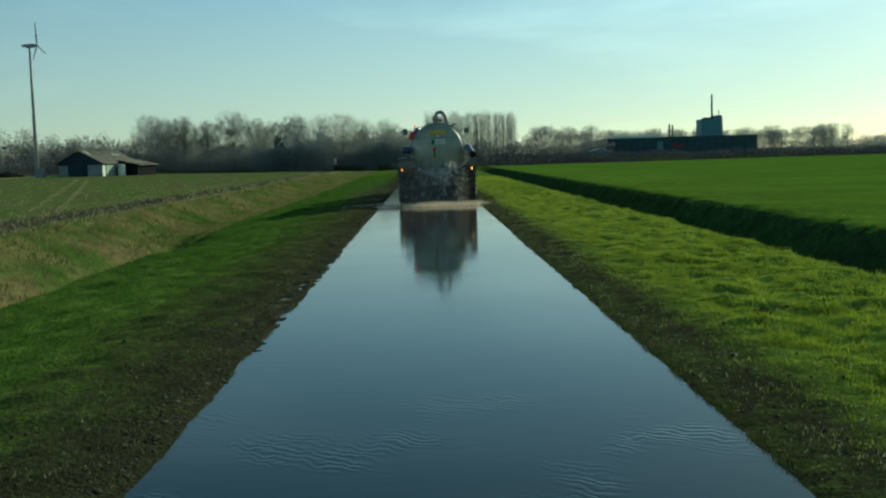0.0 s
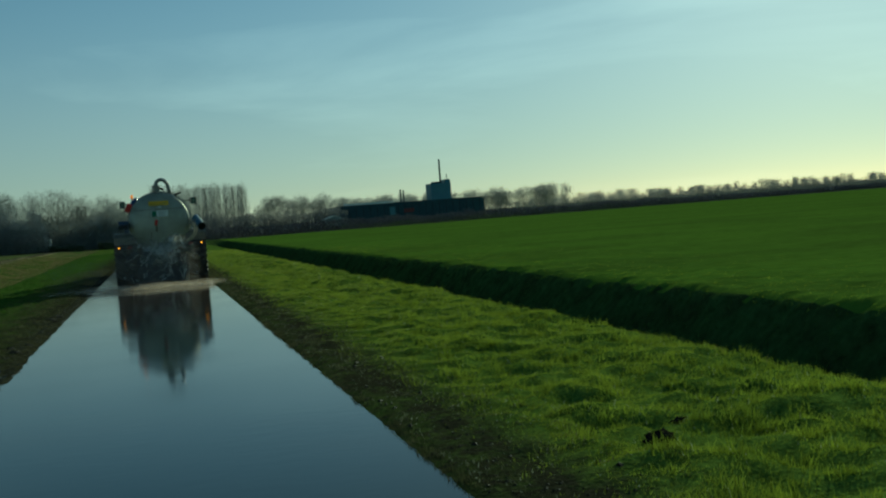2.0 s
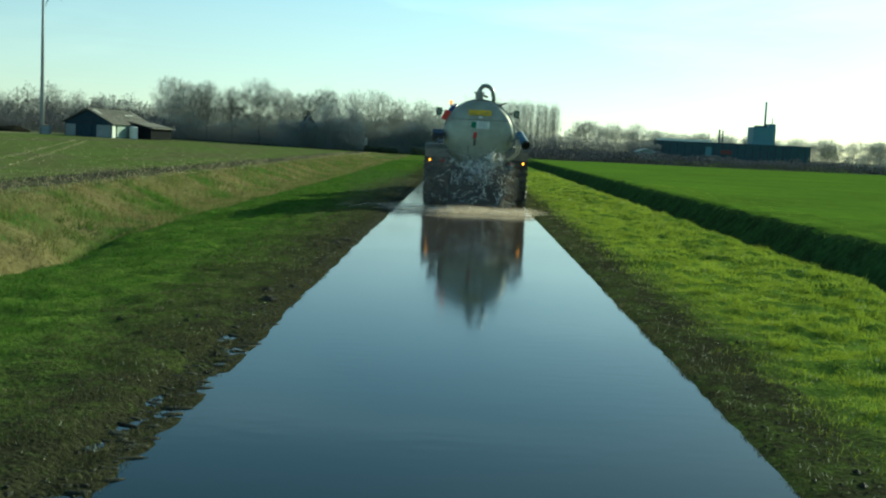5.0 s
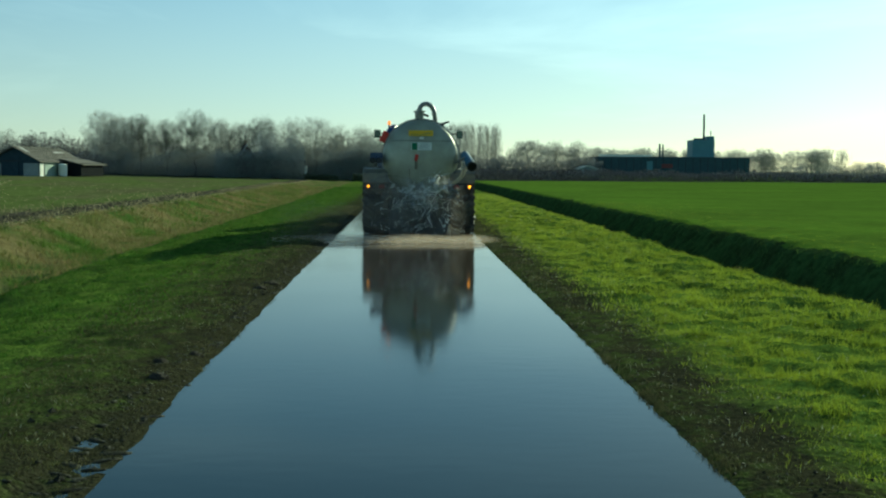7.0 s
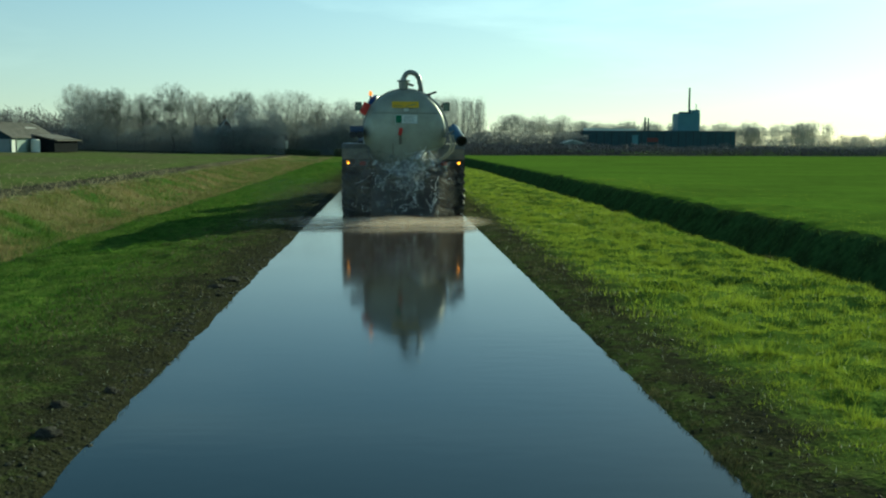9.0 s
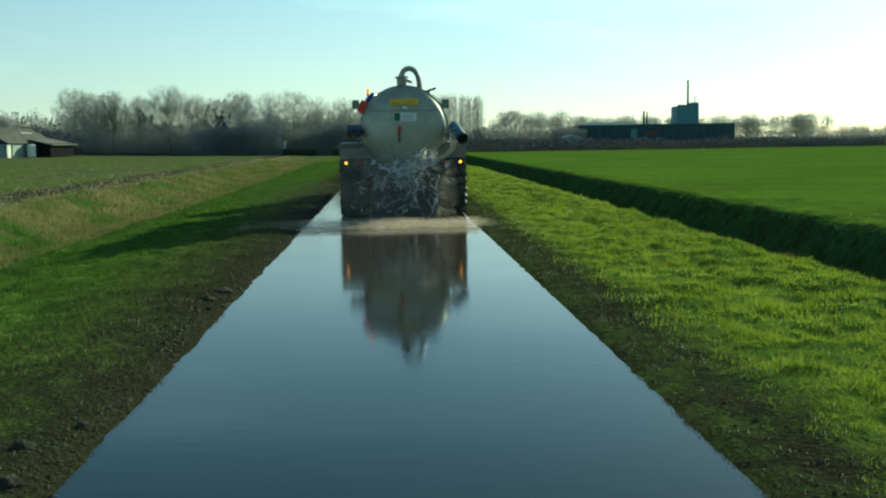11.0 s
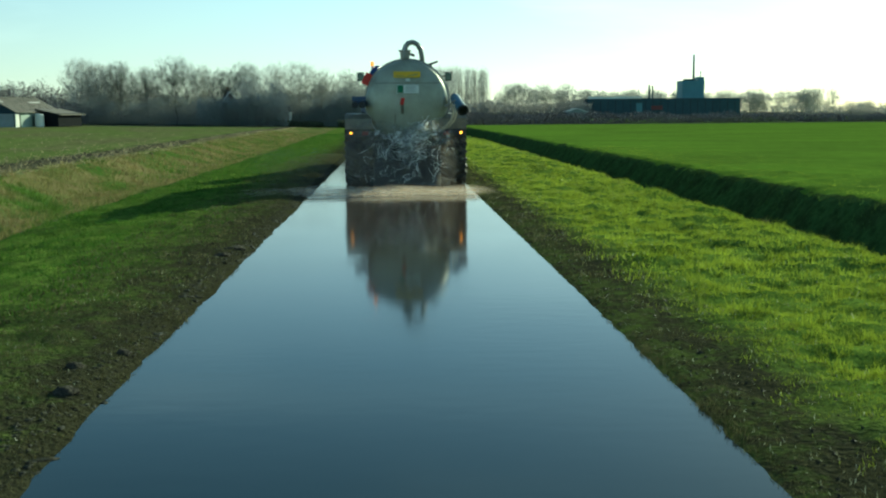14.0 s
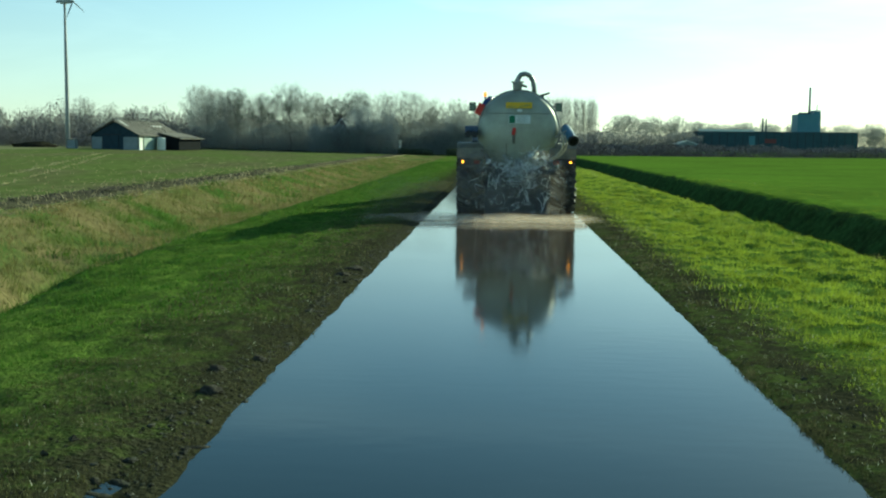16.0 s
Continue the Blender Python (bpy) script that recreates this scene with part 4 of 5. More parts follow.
thicket("brushwood", "dense dark undergrowth under the farm wood", M_BRUSH, -41, -16, 108.6, 121, 4.7, 90000, 0.05, 81)
thicket("brushwood", "dense bushes at the back of the farm wood", M_BRUSH, -42, 4, 122, 127, 5.0, 60000, 0.12, 90, None, ((-42, -18, -10, 4), (0.9, 0.9, 1.15, 1.2)))
thicket("brushwood", "greyish undergrowth where the farm wood thins out", M_BRUSH, -17, -3, 109, 121, 5.7, 80000, 0.05, 88)
thicket("brushwood", "dark undergrowth round the barn and mast", M_HEDGE, -80, -38, 95, 112, 3.6, 60000, 0.05, 82)
thicket("brushwood", "dark bushes beside the road end", M_BRUSH, -6, 5, 112, 124, 7.4, 40000, 0.08, 83)
thicket("brushwood", "brown undergrowth between straight far stems", M_HEDGE, -131, -95, 174, 186, 4.8, 16000, 0.13, 84)
thicket("brushwood", "brown far wood beyond the stubble field", M_HEDGE, -98, -45, 174, 190, 8.6, 44000, 0.13, 89)
thicket("hedge", "low brown reed hedge at the end of the green field", M_HEDGE, 6, 260, 0, 7, 2.2, 110000, 0.12, 85, lambda x: 132 + 0.20 * x, ((50, 75, 120, 300), (1.0, 0.8, 0.55, 0.5)))
thicket("brushwood", "grey bushes at the foot of the poplars", M_FARBRUSH, -8, 52, 250, 262, 6.2, 70000, 0.13, 86)
thicket("brushwood", "hazy far bushes below the tree row", M_FARBRUSH, 52, 430, 296, 312, 6.2, 90000, 0.3, 87, None, ((52, 110, 160, 430), (0.95, 0.85, 0.62, 0.5)))


# ---- the slurry tanker and its tractor ----
TX = 0.04  # the tank's middle across the road


def wheel(parent, x, y, r, width, lug, count):
    """A muddy farm tyre on a steel rim; the wheel is a part, tyre and rim are its pieces."""
    w = width / 2
    hub = part("wheel", lathe([(-w * 0.55, r * 0.18), (-w * 0.5, r * 0.2), (w * 0.5, r * 0.2), (w * 0.55, r * 0.18)], "x", (x, y, r), 20), M_STEEL, parent)
    bm, rings, sides = bmesh.new(), [], count * 8
    profile = ((-0.8, 0.55, 0), (-1, 0.64, 0), (-1, 0.84, 0), (-0.98, 0.93, 1), (-0.75, 0.965, 1), (-0.5, 0.965, 1), (-0.25, 0.965, 1), (-0.03, 0.965, 1),
               (0.03, 0.965, 1), (0.25, 0.965, 1), (0.5, 0.965, 1), (0.75, 0.965, 1), (0.98, 0.93, 1), (1, 0.84, 0), (1, 0.64, 0), (0.8, 0.55, 0))
    for u, v, tread in profile:
        ring = []
        for k in range(sides):
            shift = (k / 8 + abs(u) * 1.1 + (0.5 if u > 0 else 0)) % 1
            rad = r * v + (lug * 0.75 if tread and shift < 0.42 else 0)
            a = k / sides * math.tau
            bulge = math.copysign(0.035, u) if abs(u) > 0.9 and v > 0.8 and shift < 0.42 else 0
            ring.append(bm.verts.new((x + u * w + bulge, y + rad * math.cos(a), r + rad * math.sin(a))))
        rings.append(ring)
    for one, two in zip(rings, rings[1:]):
        for k in range(sides):
            bm.faces.new((one[k], one[(k + 1) % sides], two[(k + 1) % sides], two[k]))
    bmesh.ops.recalc_face_normals(bm, faces=bm.faces)
    part("tyre", bm, M_RUBBER, hub, "mud-caked lugged tyre")
    part("rim", lathe([(-w * 0.6, r * 0.54), (-w * 0.3, r * 0.52), (-w * 0.2, r * 0.2), (w * 0.2, r * 0.2), (w * 0.3, r * 0.52), (w * 0.6, r * 0.54)], "x", (x, y, r), 32), M_STEEL, hub)
    return hub


def tanker():
    t = thing("slurry_tanker", "grey-green slurry tanker spilling water on a flooded road", "tanker", at=(0, 0, 0))
    R, zc, L = 1.03, 2.08, 6.3
    dish = [(-0.02, 0.02), (-0.012, 0.3), (0.02, 0.6), (0.07, 0.82), (0.13, 0.94), (0.22, 1.0), (0.32, R)]
    body = part("tank", lathe(dish + [(2.0, R), (4.2, R), (L - 0.3, R), (L - 0.1, 0.9), (L, 0.02)], "y", (TX, 0, zc), 64), M_TANK, t, "galvanised tank with a domed rear end", True)
    part("seam_ring", lathe([(0.30, R), (0.30, R + 0.035), (0.40, R + 0.035), (0.40, R)], "y", (TX, 0, zc), 64), M_STEEL, body)
    for y in (2.0, 4.2):
        part("stiffening_ring", lathe([(y, R), (y, R + 0.05), (y + 0.08, R + 0.05), (y + 0.08, R)], "y", (TX, 0, zc), 48), M_TANK, body)
    # a weld seam across the dished end
    seam = []
    for k in range(13):
        u = -0.80 + 1.6 * k / 12
        far = math.hypot(u, 2.53 - zc)
        seam.append((TX + u, float(np.interp(far, [q for _, q in dish], [p for p, _ in dish])) - 0.004, 2.53))
    part("weld_seam", tube(seam, 0.009, 6), M_GUARD, body)
    # stickers on the dome
    plate = part("yellow_plate", box((0.66, 0.012, 0.15), (TX + 0.0, -0.03, 2.735), (-2, 0, 0), 0.003), M_YELLOW, body, "worn yellow name sticker")
    for x, w, turn in ((-0.17, 0.22, 0), (0.10, 0.24, 16), (0.20, 0.16, 16)):
        part("lettering_bar", box((w, 0.004, 0.028), (TX + x, -0.040, 2.715 + 0.06 * (x - 0.1)), (0, -turn, 0)), M_DULLGOLD, plate)
    part("badge", box((0.12, 0.012, 0.07), (TX + 0.02, -0.03, 2.605), (0, 0, 0), 0.02), M_WHITE, body)
    sign = part("notice", box((0.54, 0.012, 0.21), (TX + 0.02, -0.035, 2.38), (0, 0, 0), 0.003), M_WHITE, body, "white notice with a green panel")
    part("green_panel", box((0.15, 0.006, 0.19), (TX - 0.165, -0.043, 2.38)), M_GREEN, sign)
    for k in range(5):
        part("print_bar", box((0.3 - 0.05 * (k % 2), 0.004, 0.016), (TX + 0.10 - 0.02 * (k % 2), -0.043, 2.45 - 0.034 * k)), M_GREY, sign)
    # manhole, valve and gauge on the rear
    valve = part("valve", rod((TX - 0.12, -0.02, 1.78), (TX - 0.12, -0.10, 2.02), 0.035), M_GUARD, t)
    part("valve_handle", box((0.09, 0.07, 0.18), (TX - 0.12, -0.13, 2.08), (0, 12, 0), 0.02), M_RED, valve, "red valve handle")
    part("sight_pipe", tube([(TX - 0.30, -0.03, 1.35), (TX - 0.30, -0.07, 1.6), (TX - 0.30, -0.05, 1.78)], 0.013), M_GUARD, t)
    # filling dome and bent suction hose on top
    dome = part("filling_dome", lathe([(3.02, 0.09), (3.10, 0.085), (3.14, 0.115), (3.30, 0.125), (3.31, 0.16), (3.345, 0.16), (3.35, 0.075), (3.40, 0.07)], "z", (0.0, 0.35, 0), 24), M_STEEL, t, "steel filling dome with a flange")
    part("clamp", box((0.14, 0.06, 0.06), (0.18, 0.35, 3.23), (0, 20, 0), 0.015), M_BLACK, dome)
    arc = [(0.0, 0.35, 3.33), (0.02, 0.35, 3.44), (0.09, 0.35, 3.52), (0.20, 0.35, 3.54), (0.31, 0.36, 3.49), (0.39, 0.38, 3.37), (0.42, 0.40, 3.2), (0.43, 0.42, 2.95)]
    hose = part("suction_hose", tube(arc, 0.062, 14), M_STEEL, t, "ribbed grey suction hose bent over the top", True)
    for a, b in zip(arc, arc[1:]):
        m = (Vector(a) + Vector(b)) / 2
        d = (Vector(b) - Vector(a)).normalized() * 0.012
        part("hose_ring", rod(m - d, m + d, 0.07, sides=14), M_STEEL, hose)
    top_valve = part("relief_valve", rod((0.62, 0.5, 2.85), (0.62, 0.5, 3.02), 0.06), M_BLACK, t, "black relief valve")
    part("lever", box((0.26, 0.06, 0.05), (0.70, 0.5, 3.03), (0, -18, 0), 0.015), M_BLACK, top_valve)
    # blue hose stowages each side
    for dx in (0.0, 0.17):
        p = part("hose_coupling", rod((-1.24 + dx, -0.10, 2.0), (-1.24 + dx, 0.7, 2.08), 0.085, sides=18), M_DARKBLUE, t, "dark blue hose coupling")
        # black disc on the solid end stands in for the coupling's shaded hollow
        part("opening", lathe([(-0.012, 0.07), (0.0, 0.085), (0.006, 0.07)], "y", (-1.24 + dx, -0.105, 2.0), 18), M_BLACK, p)
    part("coupling_bracket", box((0.34, 0.12, 0.14), (-1.15, 0.15, 2.14), (0, 0, 0), 0.02), M_DARKBLUE, t)
    suction = part("suction_pipe", rod((1.385, -0.30, 1.87), (1.23, 0.30, 2.16), 0.125, sides=20), M_PIPE, t, "faded blue suction pipe pointing rearward")
    part("pipe_mouth", rod((1.401, -0.348, 1.848), (1.385, -0.30, 1.87), 0.137, sides=20), M_BLACK, suction)
    # flat dark disc imitates the shade inside the pipe
    part("pipe_bore", rod((1.4028, -0.3534, 1.8455), (1.4008, -0.3475, 1.8482), 0.095, sides=20), M_CLOD, suction)
    for x, r in ((1.12, 0.028), (1.2, 0.022)):
        part("drain_hose", tube([(x, -0.1, 2.0), (x + 0.05, -0.16, 1.82), (x, -0.18, 1.62), (x - 0.14, -0.16, 1.46), (x - 0.36, -0.12, 1.36)], r, 10), M_HOSE, t, "pale drain hose", True)
    part("hose_strut", rod((0.98, 0.1, 1.95), (1.24, -0.05, 2.1), 0.03), M_STEEL, t)
    # rear beam, mudguards, lamps
    part("chassis_beam", box((0.22, 6.6, 0.28), (-0.45, 3.4, 0.95), (0, 0, 0), 0.02), M_BLACK, t)
    part("chassis_beam", box((0.22, 6.6, 0.28), (0.5, 3.4, 0.95), (0, 0, 0), 0.02), M_BLACK, t)
    part("cradle", box((1.5, 0.16, 0.5), (TX, 0.7, 1.15), (0, 0, 0), 0.03), M_BLACK, t)
    part("cradle", box((1.5, 0.16, 0.5), (TX, 4.9, 1.15), (0, 0, 0), 0.03), M_BLACK, t)
    for s in (-1, 1):
        x = 1.17 * s
        guard = [(0.10, 1.40), (0.12, 1.66), (0.3, 1.77), (1.2, 1.8), (2.9, 1.8), (3.3, 1.66), (3.34, 1.4), (3.28, 1.4), (3.2, 1.6), (2.9, 1.74), (1.2, 1.74), (0.35, 1.71), (0.18, 1.62), (0.16, 1.40)]
        part("mudguard", prism(guard, x - 0.34, x + 0.34, "x"), M_GUARD, t, "dark muddy mudguard")
        light = part("lamp_board", box((0.5, 0.05, 0.15), (1.1 * s, -0.06, 1.30), (0, 0, 0), 0.012), M_BLACK, t)
        part("turn_lamp", lathe([(-0.03, 0.010), (-0.02, 0.026), (0.0, 0.029)], "y", (1.355 * s, -0.09, 1.31), 20), M_LAMP, light, "lit amber turn lamp")
        part("tail_lamp", box((0.15, 0.03, 0.09), (1.0 * s, -0.095, 1.30), (0, 0, 0), 0.01), M_LENS, light, "red tail lamp")
        wheel(t, x, 0.85, 0.76, 0.66, 0.05, 22)
        wheel(t, x, 2.5, 0.76, 0.66, 0.05, 22)
    for y in (0.85, 2.5):
        part("axle", rod((-1.15, y, 0.76), (1.15, y, 0.76), 0.08), M_BLACK, t)
    part("spreader_pipe", tube([(TX, -0.02, 1.3), (TX, -0.32, 1.25), (TX, -0.42, 1.05), (TX, -0.42, 0.86)], 0.11, 16), M_STEEL, t, "steel outlet pipe", True)
    part("spreader_plate", box((0.5, 0.34, 0.02), (TX, -0.5, 0.80), (-14, 0, 0), 0.006), M_STEEL, t)
    part("rear_beam", box((2.1, 0.10, 0.14), (TX, 0.05, 1.08), (0, 0, 0), 0.015), M_BLACK, t)
    # added black panel stands in for the dark shade under the tanker
    part("splash_apron", box((1.66, 0.03, 1.02), (TX, 0.12, 0.47), (0, 0, 0), 0.01), M_BLACK, t, "black panel added to keep the tanker's underside dark")
    # marker, warning beacon and folded loading arm on the near upper corner
    part("warning_flag", box((0.17, 0.03, 0.30), (-0.95, 0.25, 2.64), (0, 26, 0), 0.02), M_RED, t, "tilted red warning board")
    arm = part("loading_arm", tube([(-0.86, 0.45, 2.62), (-0.80, 0.5, 2.80), (-0.70, 0.62, 2.90), (-0.66, 1.6, 2.94), (-0.6, 3.0, 2.94)], 0.085, 12), M_BLUE, t, "blue folded loading arm", True)
    part("arm_joint", rod((-0.98, 0.5, 2.58), (-0.70, 0.5, 2.58), 0.07), M_BLACK, arm)
    post = part("beacon_post", rod((-0.82, 0.7, 2.86), (-0.82, 0.7, 2.99), 0.022), M_BLACK, t)
    part("beacon", lathe([(2.98, 0.04), (3.01, 0.045), (3.07, 0.036), (3.09, 0.01)], "z", (-0.82, 0.7, 0), 16), M_BEACON, post, "lit amber beacon")
    # drawbar
    part("drawbar", tube([(-0.45, 6.5, 0.95), (0, 7.6, 0.8), (0, 8.2, 0.7)], 0.11, 8), M_BLACK, t)
    part("drawbar", tube([(0.5, 6.5, 0.95), (0.1, 7.6, 0.8), (0, 8.2, 0.7)], 0.11, 8), M_BLACK, t)
    return t


tanker()


def tractor():
    t = thing("tractor", "blue farm tractor pulling the slurry tanker", "tractor")
    for s in (-1, 1):
        wheel(t, 1.02 * s, 9.0, 0.92, 0.62, 0.055, 20)
        wheel(t, 0.95 * s, 11.7, 0.68, 0.5, 0.045, 18)
        part("fender", prism([(8.2, 1.5), (8.4, 1.85), (9.0, 2.0), (9.6, 1.85), (9.8, 1.5), (9.72, 1.5), (9.55, 1.78), (9.0, 1.93), (8.45, 1.78), (8.28, 1.5)], 1.02 * s - 0.32, 1.02 * s + 0.32, "x"), M_BLACK, t)
        mirror = part("mirror", box((0.24, 0.08, 0.30), (1.48 * s + 0.10, 9.9, 3.02), (0, 0, 0), 0.03), M_BLACK, t, "black wing mirror on an arm")
        part("mirror_glass", box((0.2, 0.006, 0.26), (1.48 * s + 0.10, 9.855, 3.02), (0, 0, 0), 0.002), M_MIRROR, mirror)
        part("mirror_arm", rod((0.75 * s, 9.95, 3.0), (1.46 * s + 0.1, 9.95, 3.05), 0.02), M_BLACK, mirror)
        for y in (8.7, 10.0):
            part("cab_pillar", rod((0.72 * s, y, 1.7), (0.68 * s, y, 2.72), 0.05, sides=8), M_BLACK, t)
    part("cab_glass", prism([(-0.7, 1.7), (0.7, 1.7), (0.66, 2.72), (-0.66, 2.72)], 8.72, 9.98), M_GLASS, t, "dark cab glazing")
    part("cab_roof", box((1.5, 1.6, 0.16), (0, 9.35, 2.8), (0, 0, 0), 0.06), M_BLUE, t)
    part("bonnet", box((0.8, 1.9, 0.75), (0, 11.2, 1.5), (4, 0, 0), 0.12), M_BLUE, t)
    part("chassis", box((0.6, 3.8, 0.5), (0, 10.2, 0.9), (0, 0, 0), 0.05), M_BLACK, t)
    part("rear_axle", rod((-1.0, 9.0, 0.92), (1.0, 9.0, 0.92), 0.13), M_BLACK, t)
    part("front_axle", rod((-0.9, 11.7, 0.68), (0.9, 11.7, 0.68), 0.09), M_BLACK, t)
    part("hitch", box((0.3, 0.7, 0.16), (0, 8.3, 0.7), (0, 0, 0), 0.02), M_BLACK, t)
    part("exhaust", rod((0.55, 10.4, 1.6), (0.55, 10.4, 2.7), 0.05), M_BLACK, t)
    return t


tractor()


# ---- water thrown up behind the tanker ----
def with_thickness(me, values):
    me.attributes.new("thickness", "FLOAT", "POINT").data.foreach_set("value", np.asarray(values, np.float32))


def flung(vx, vz, t, out=0.6):
    """Where water thrown from the outlet is after t seconds."""
    return Vector((TX + 0.05 + vx * t, -0.42 - out * t, 1.12 + vz * t - 4.9 * t * t))


def splash():
    rng = random.Random(9)
    # two arching sheets, torn into holes, that fall apart towards the ground
    verts, faces, thick = [], [], []
    for side, slow, fast, rise, layer in ((-1, 1.1, 2.0, 2.75, 0), (-1, 0.5, 1.5, 2.3, 1), (1, 1.0, 1.9, 3.15, 0), (1, 0.5, 1.5, 2.8, 1), (1, 0.05, 0.6, 2.2, 2), (-1, 0.05, 0.6, 1.9, 2)):
        nu, nt, base = 24, 34, len(verts)
        for i in range(nu + 1):
            u = i / nu
            for k in range(nt + 1):
                t = 0.03 + 0.86 * k / nt
                p = flung(side * (slow + (fast - slow) * u), rise - 0.3 * abs(u - 0.5), t, 0.45 + 0.2 * layer)
                rough = 0.02 + 0.10 * t
                q = Vector((p.x * 3 + layer * 9, p.z * 3, side + 2.0 * u))
                p += Vector((noise.noise(q), noise.noise(q + Vector((7, 0, 0))), noise.noise(q + Vector((0, 7, 0))))) * rough * 1.6
                verts.append((max(-1.4, min(1.42, p.x)), p.y, max(0.02, p.z)))
                fade = (0.06 + 1.45 * math.exp(-((t - 0.3) / 0.19) ** 2)) * min(1, 6 * t) * (1 if 0 < i < nu else 0.3) 
                thick.append(fade * max(0.0, 0.6 + 1.6 * noise.noise(Vector((p.x, p.z, side)) * 2.6)))
        for i in range(nu):
            for k in range(nt):
                a = base + i * (nt + 1) + k
                faces.append((a, a + 1, a + nt + 2, a + nt + 1))
    me = mesh_of("splash", verts, faces, M_SPLASH, True)
    with_thickness(me, thick)
    tagged(new("water_splash", me), "torn arching sheets of water gushing from the tanker outlet", "water", kind="stuff")
    # tangled threads and lumps of foam, torn off the sheets and tumbling down
    for name, label, material, count, sizes in (("water_threads", "white tangled threads of water behind the tanker", M_FOAM, 360, (0.003, 0.004, 0.005, 0.008)),
                                               ("water_lumps", "clear tumbling lumps of water behind the tanker", M_DROP, 150, (0.008, 0.012, 0.018, 0.024))):
        bm = bmesh.new()
        for k in range(count):
            vx = rng.choice((-1.5, -0.9, 0.15, 0.15, 1.0)) + rng.gauss(0, 0.35)
            p = flung(vx, rng.uniform(0.3, 3.0 if vx > 0 else 2.5), rng.uniform(0.1, 0.78)) + Vector((0, rng.gauss(0, 0.12), 0))
            if noise.noise(p * 2.6) < rng.uniform(-0.1, 0.2):
                continue
            a, step, r = rng.uniform(-math.pi, math.pi), rng.uniform(0.012, 0.034), rng.choice(sizes)
            pts, radii = [], []
            long = 16 if material is M_FOAM else 7
            for i in range(long):
                pts.append(p.copy())
                radii.append(r * math.sin(math.pi * (i + 0.5) / long) ** 0.5 * rng.uniform(0.3, 1.5))
                a += rng.gauss(0, 0.5)
                p += Vector((math.cos(a), rng.gauss(0, 0.2), math.sin(a))) * step
            if min(q.z for q in pts) > 0.04 and max(abs(q.x) for q in pts) < 1.38:
                tube(pts, radii, 5, bm)
        tagged(part(name, bm, material, smooth=True), label, "water", kind="stuff")
    # two glassy humps where the water wells up beside the outlet
    verts, faces, thick = [], [], []
    for cx, wide, top, foot in ((0.50, 0.50, 1.63, 1.16), (-0.66, 0.34, 1.42, 1.12)):
        nu, nv, base = 40, 14, len(verts)
        for j in range(nv + 1):
            for i in range(nu):
                a, v = math.tau * i / nu, j / nv
                rim = math.sin(v * math.pi / 2)
                q = Vector((math.cos(a) * rim * 1.6 + cx, math.sin(a) * rim * 1.6, v))
                k = 1 + 0.28 * noise.noise(q * 1.7) + 0.12 * noise.noise(q * 5)
                z = foot + (top - foot) * math.cos(v * math.pi / 2) * (1 + 0.18 * noise.noise(q * 3 + Vector((5, 0, 0)))) - 0.14 * v ** 3 * (1 + noise.noise(q * 4))
                verts.append((cx + wide * math.cos(a) * rim * k, -0.36 + 0.26 * math.sin(a) * rim * k, z))
                thick.append(max(0.0, (0.55 + 0.9 * noise.noise(q * 2.4)) * (1.1 - 0.9 * v ** 2)))
        for j in range(nv):
            for i in range(nu):
                a, b = base + j * nu + i, base + j * nu + (i + 1) % nu
                faces.append((a, a + nu, b + nu, b))
    me = mesh_of("humps", verts, faces, M_SPLASH, True)
    with_thickness(me, thick)
    tagged(new("water_hump", me), "rounded white humps of water welling over the outlet", "water", kind="stuff")
    # a thin brown veil of fine spray over each half, drifting over the verge
    verts, faces, thick = [], [], []
    for x0, x1, zt, dense in ((-1.6, 0.1, 1.62, 0.5), (-0.1, 1.25, 1.62, 0.3), (-3.9, -1.1, 0.95, 0.17)):
        nx, nz, base = 16, 14, len(verts)
        for j in range(nz + 1):
            for i in range(nx + 1):
                u, v = i / nx, j / nz
                edge = math.sin(math.pi * u) ** 0.6
                verts.append((x0 + (x1 - x0) * u + rng.gauss(0, 0.02), -0.45 - 0.5 * v * v + 0.07 * math.sin(9 * u + 4 * v), 0.03 + (zt * (0.75 + 0.25 * edge) - 0.03) * (1 - v ** 1.6) + rng.gauss(0, 0.015)))
                thick.append(edge * dense * (1 if 0.03 < v < 0.95 else 0.33))
        for j in range(nz):
            for i in range(nx):
                a = base + j * (nx + 1) + i
                faces.append((a, a + 1, a + nx + 2, a + nx + 1))
    me = mesh_of("veil", verts, faces, M_VEIL, True)
    with_thickness(me, thick)
    tagged(new("water_veil", me), "thin brown veil of spray behind the tanker", "water", kind="stuff")
    # single drops
    verts, faces = [], []
    for k in range(260):
        x, z = max(-1.35, min(1.4, rng.gauss(TX, 0.62))), abs(rng.gauss(0.5, 0.45)) + 0.03
        if z > 1.5:
            continue
        y, r, st = -rng.uniform(0.25, 1.3), rng.choice((0.003, 0.004, 0.006, 0.012)), rng.uniform(1, 3.0)
        a = len(verts)
        verts += [(x + r, y, z), (x - r, y, z), (x, y + r, z), (x, y - r, z), (x + rng.uniform(-r, r), y, z + r * st), (x, y, z - r * st)]
        faces += [(a + i, a + j, a + t) for t in (4, 5) for i, j in ((0, 2), (2, 1), (1, 3), (3, 0))]
    tagged(new("water_drops", mesh_of("drops", verts, faces, M_DROP)), "flying water drops behind the tanker", "water", kind="stuff")


splash()


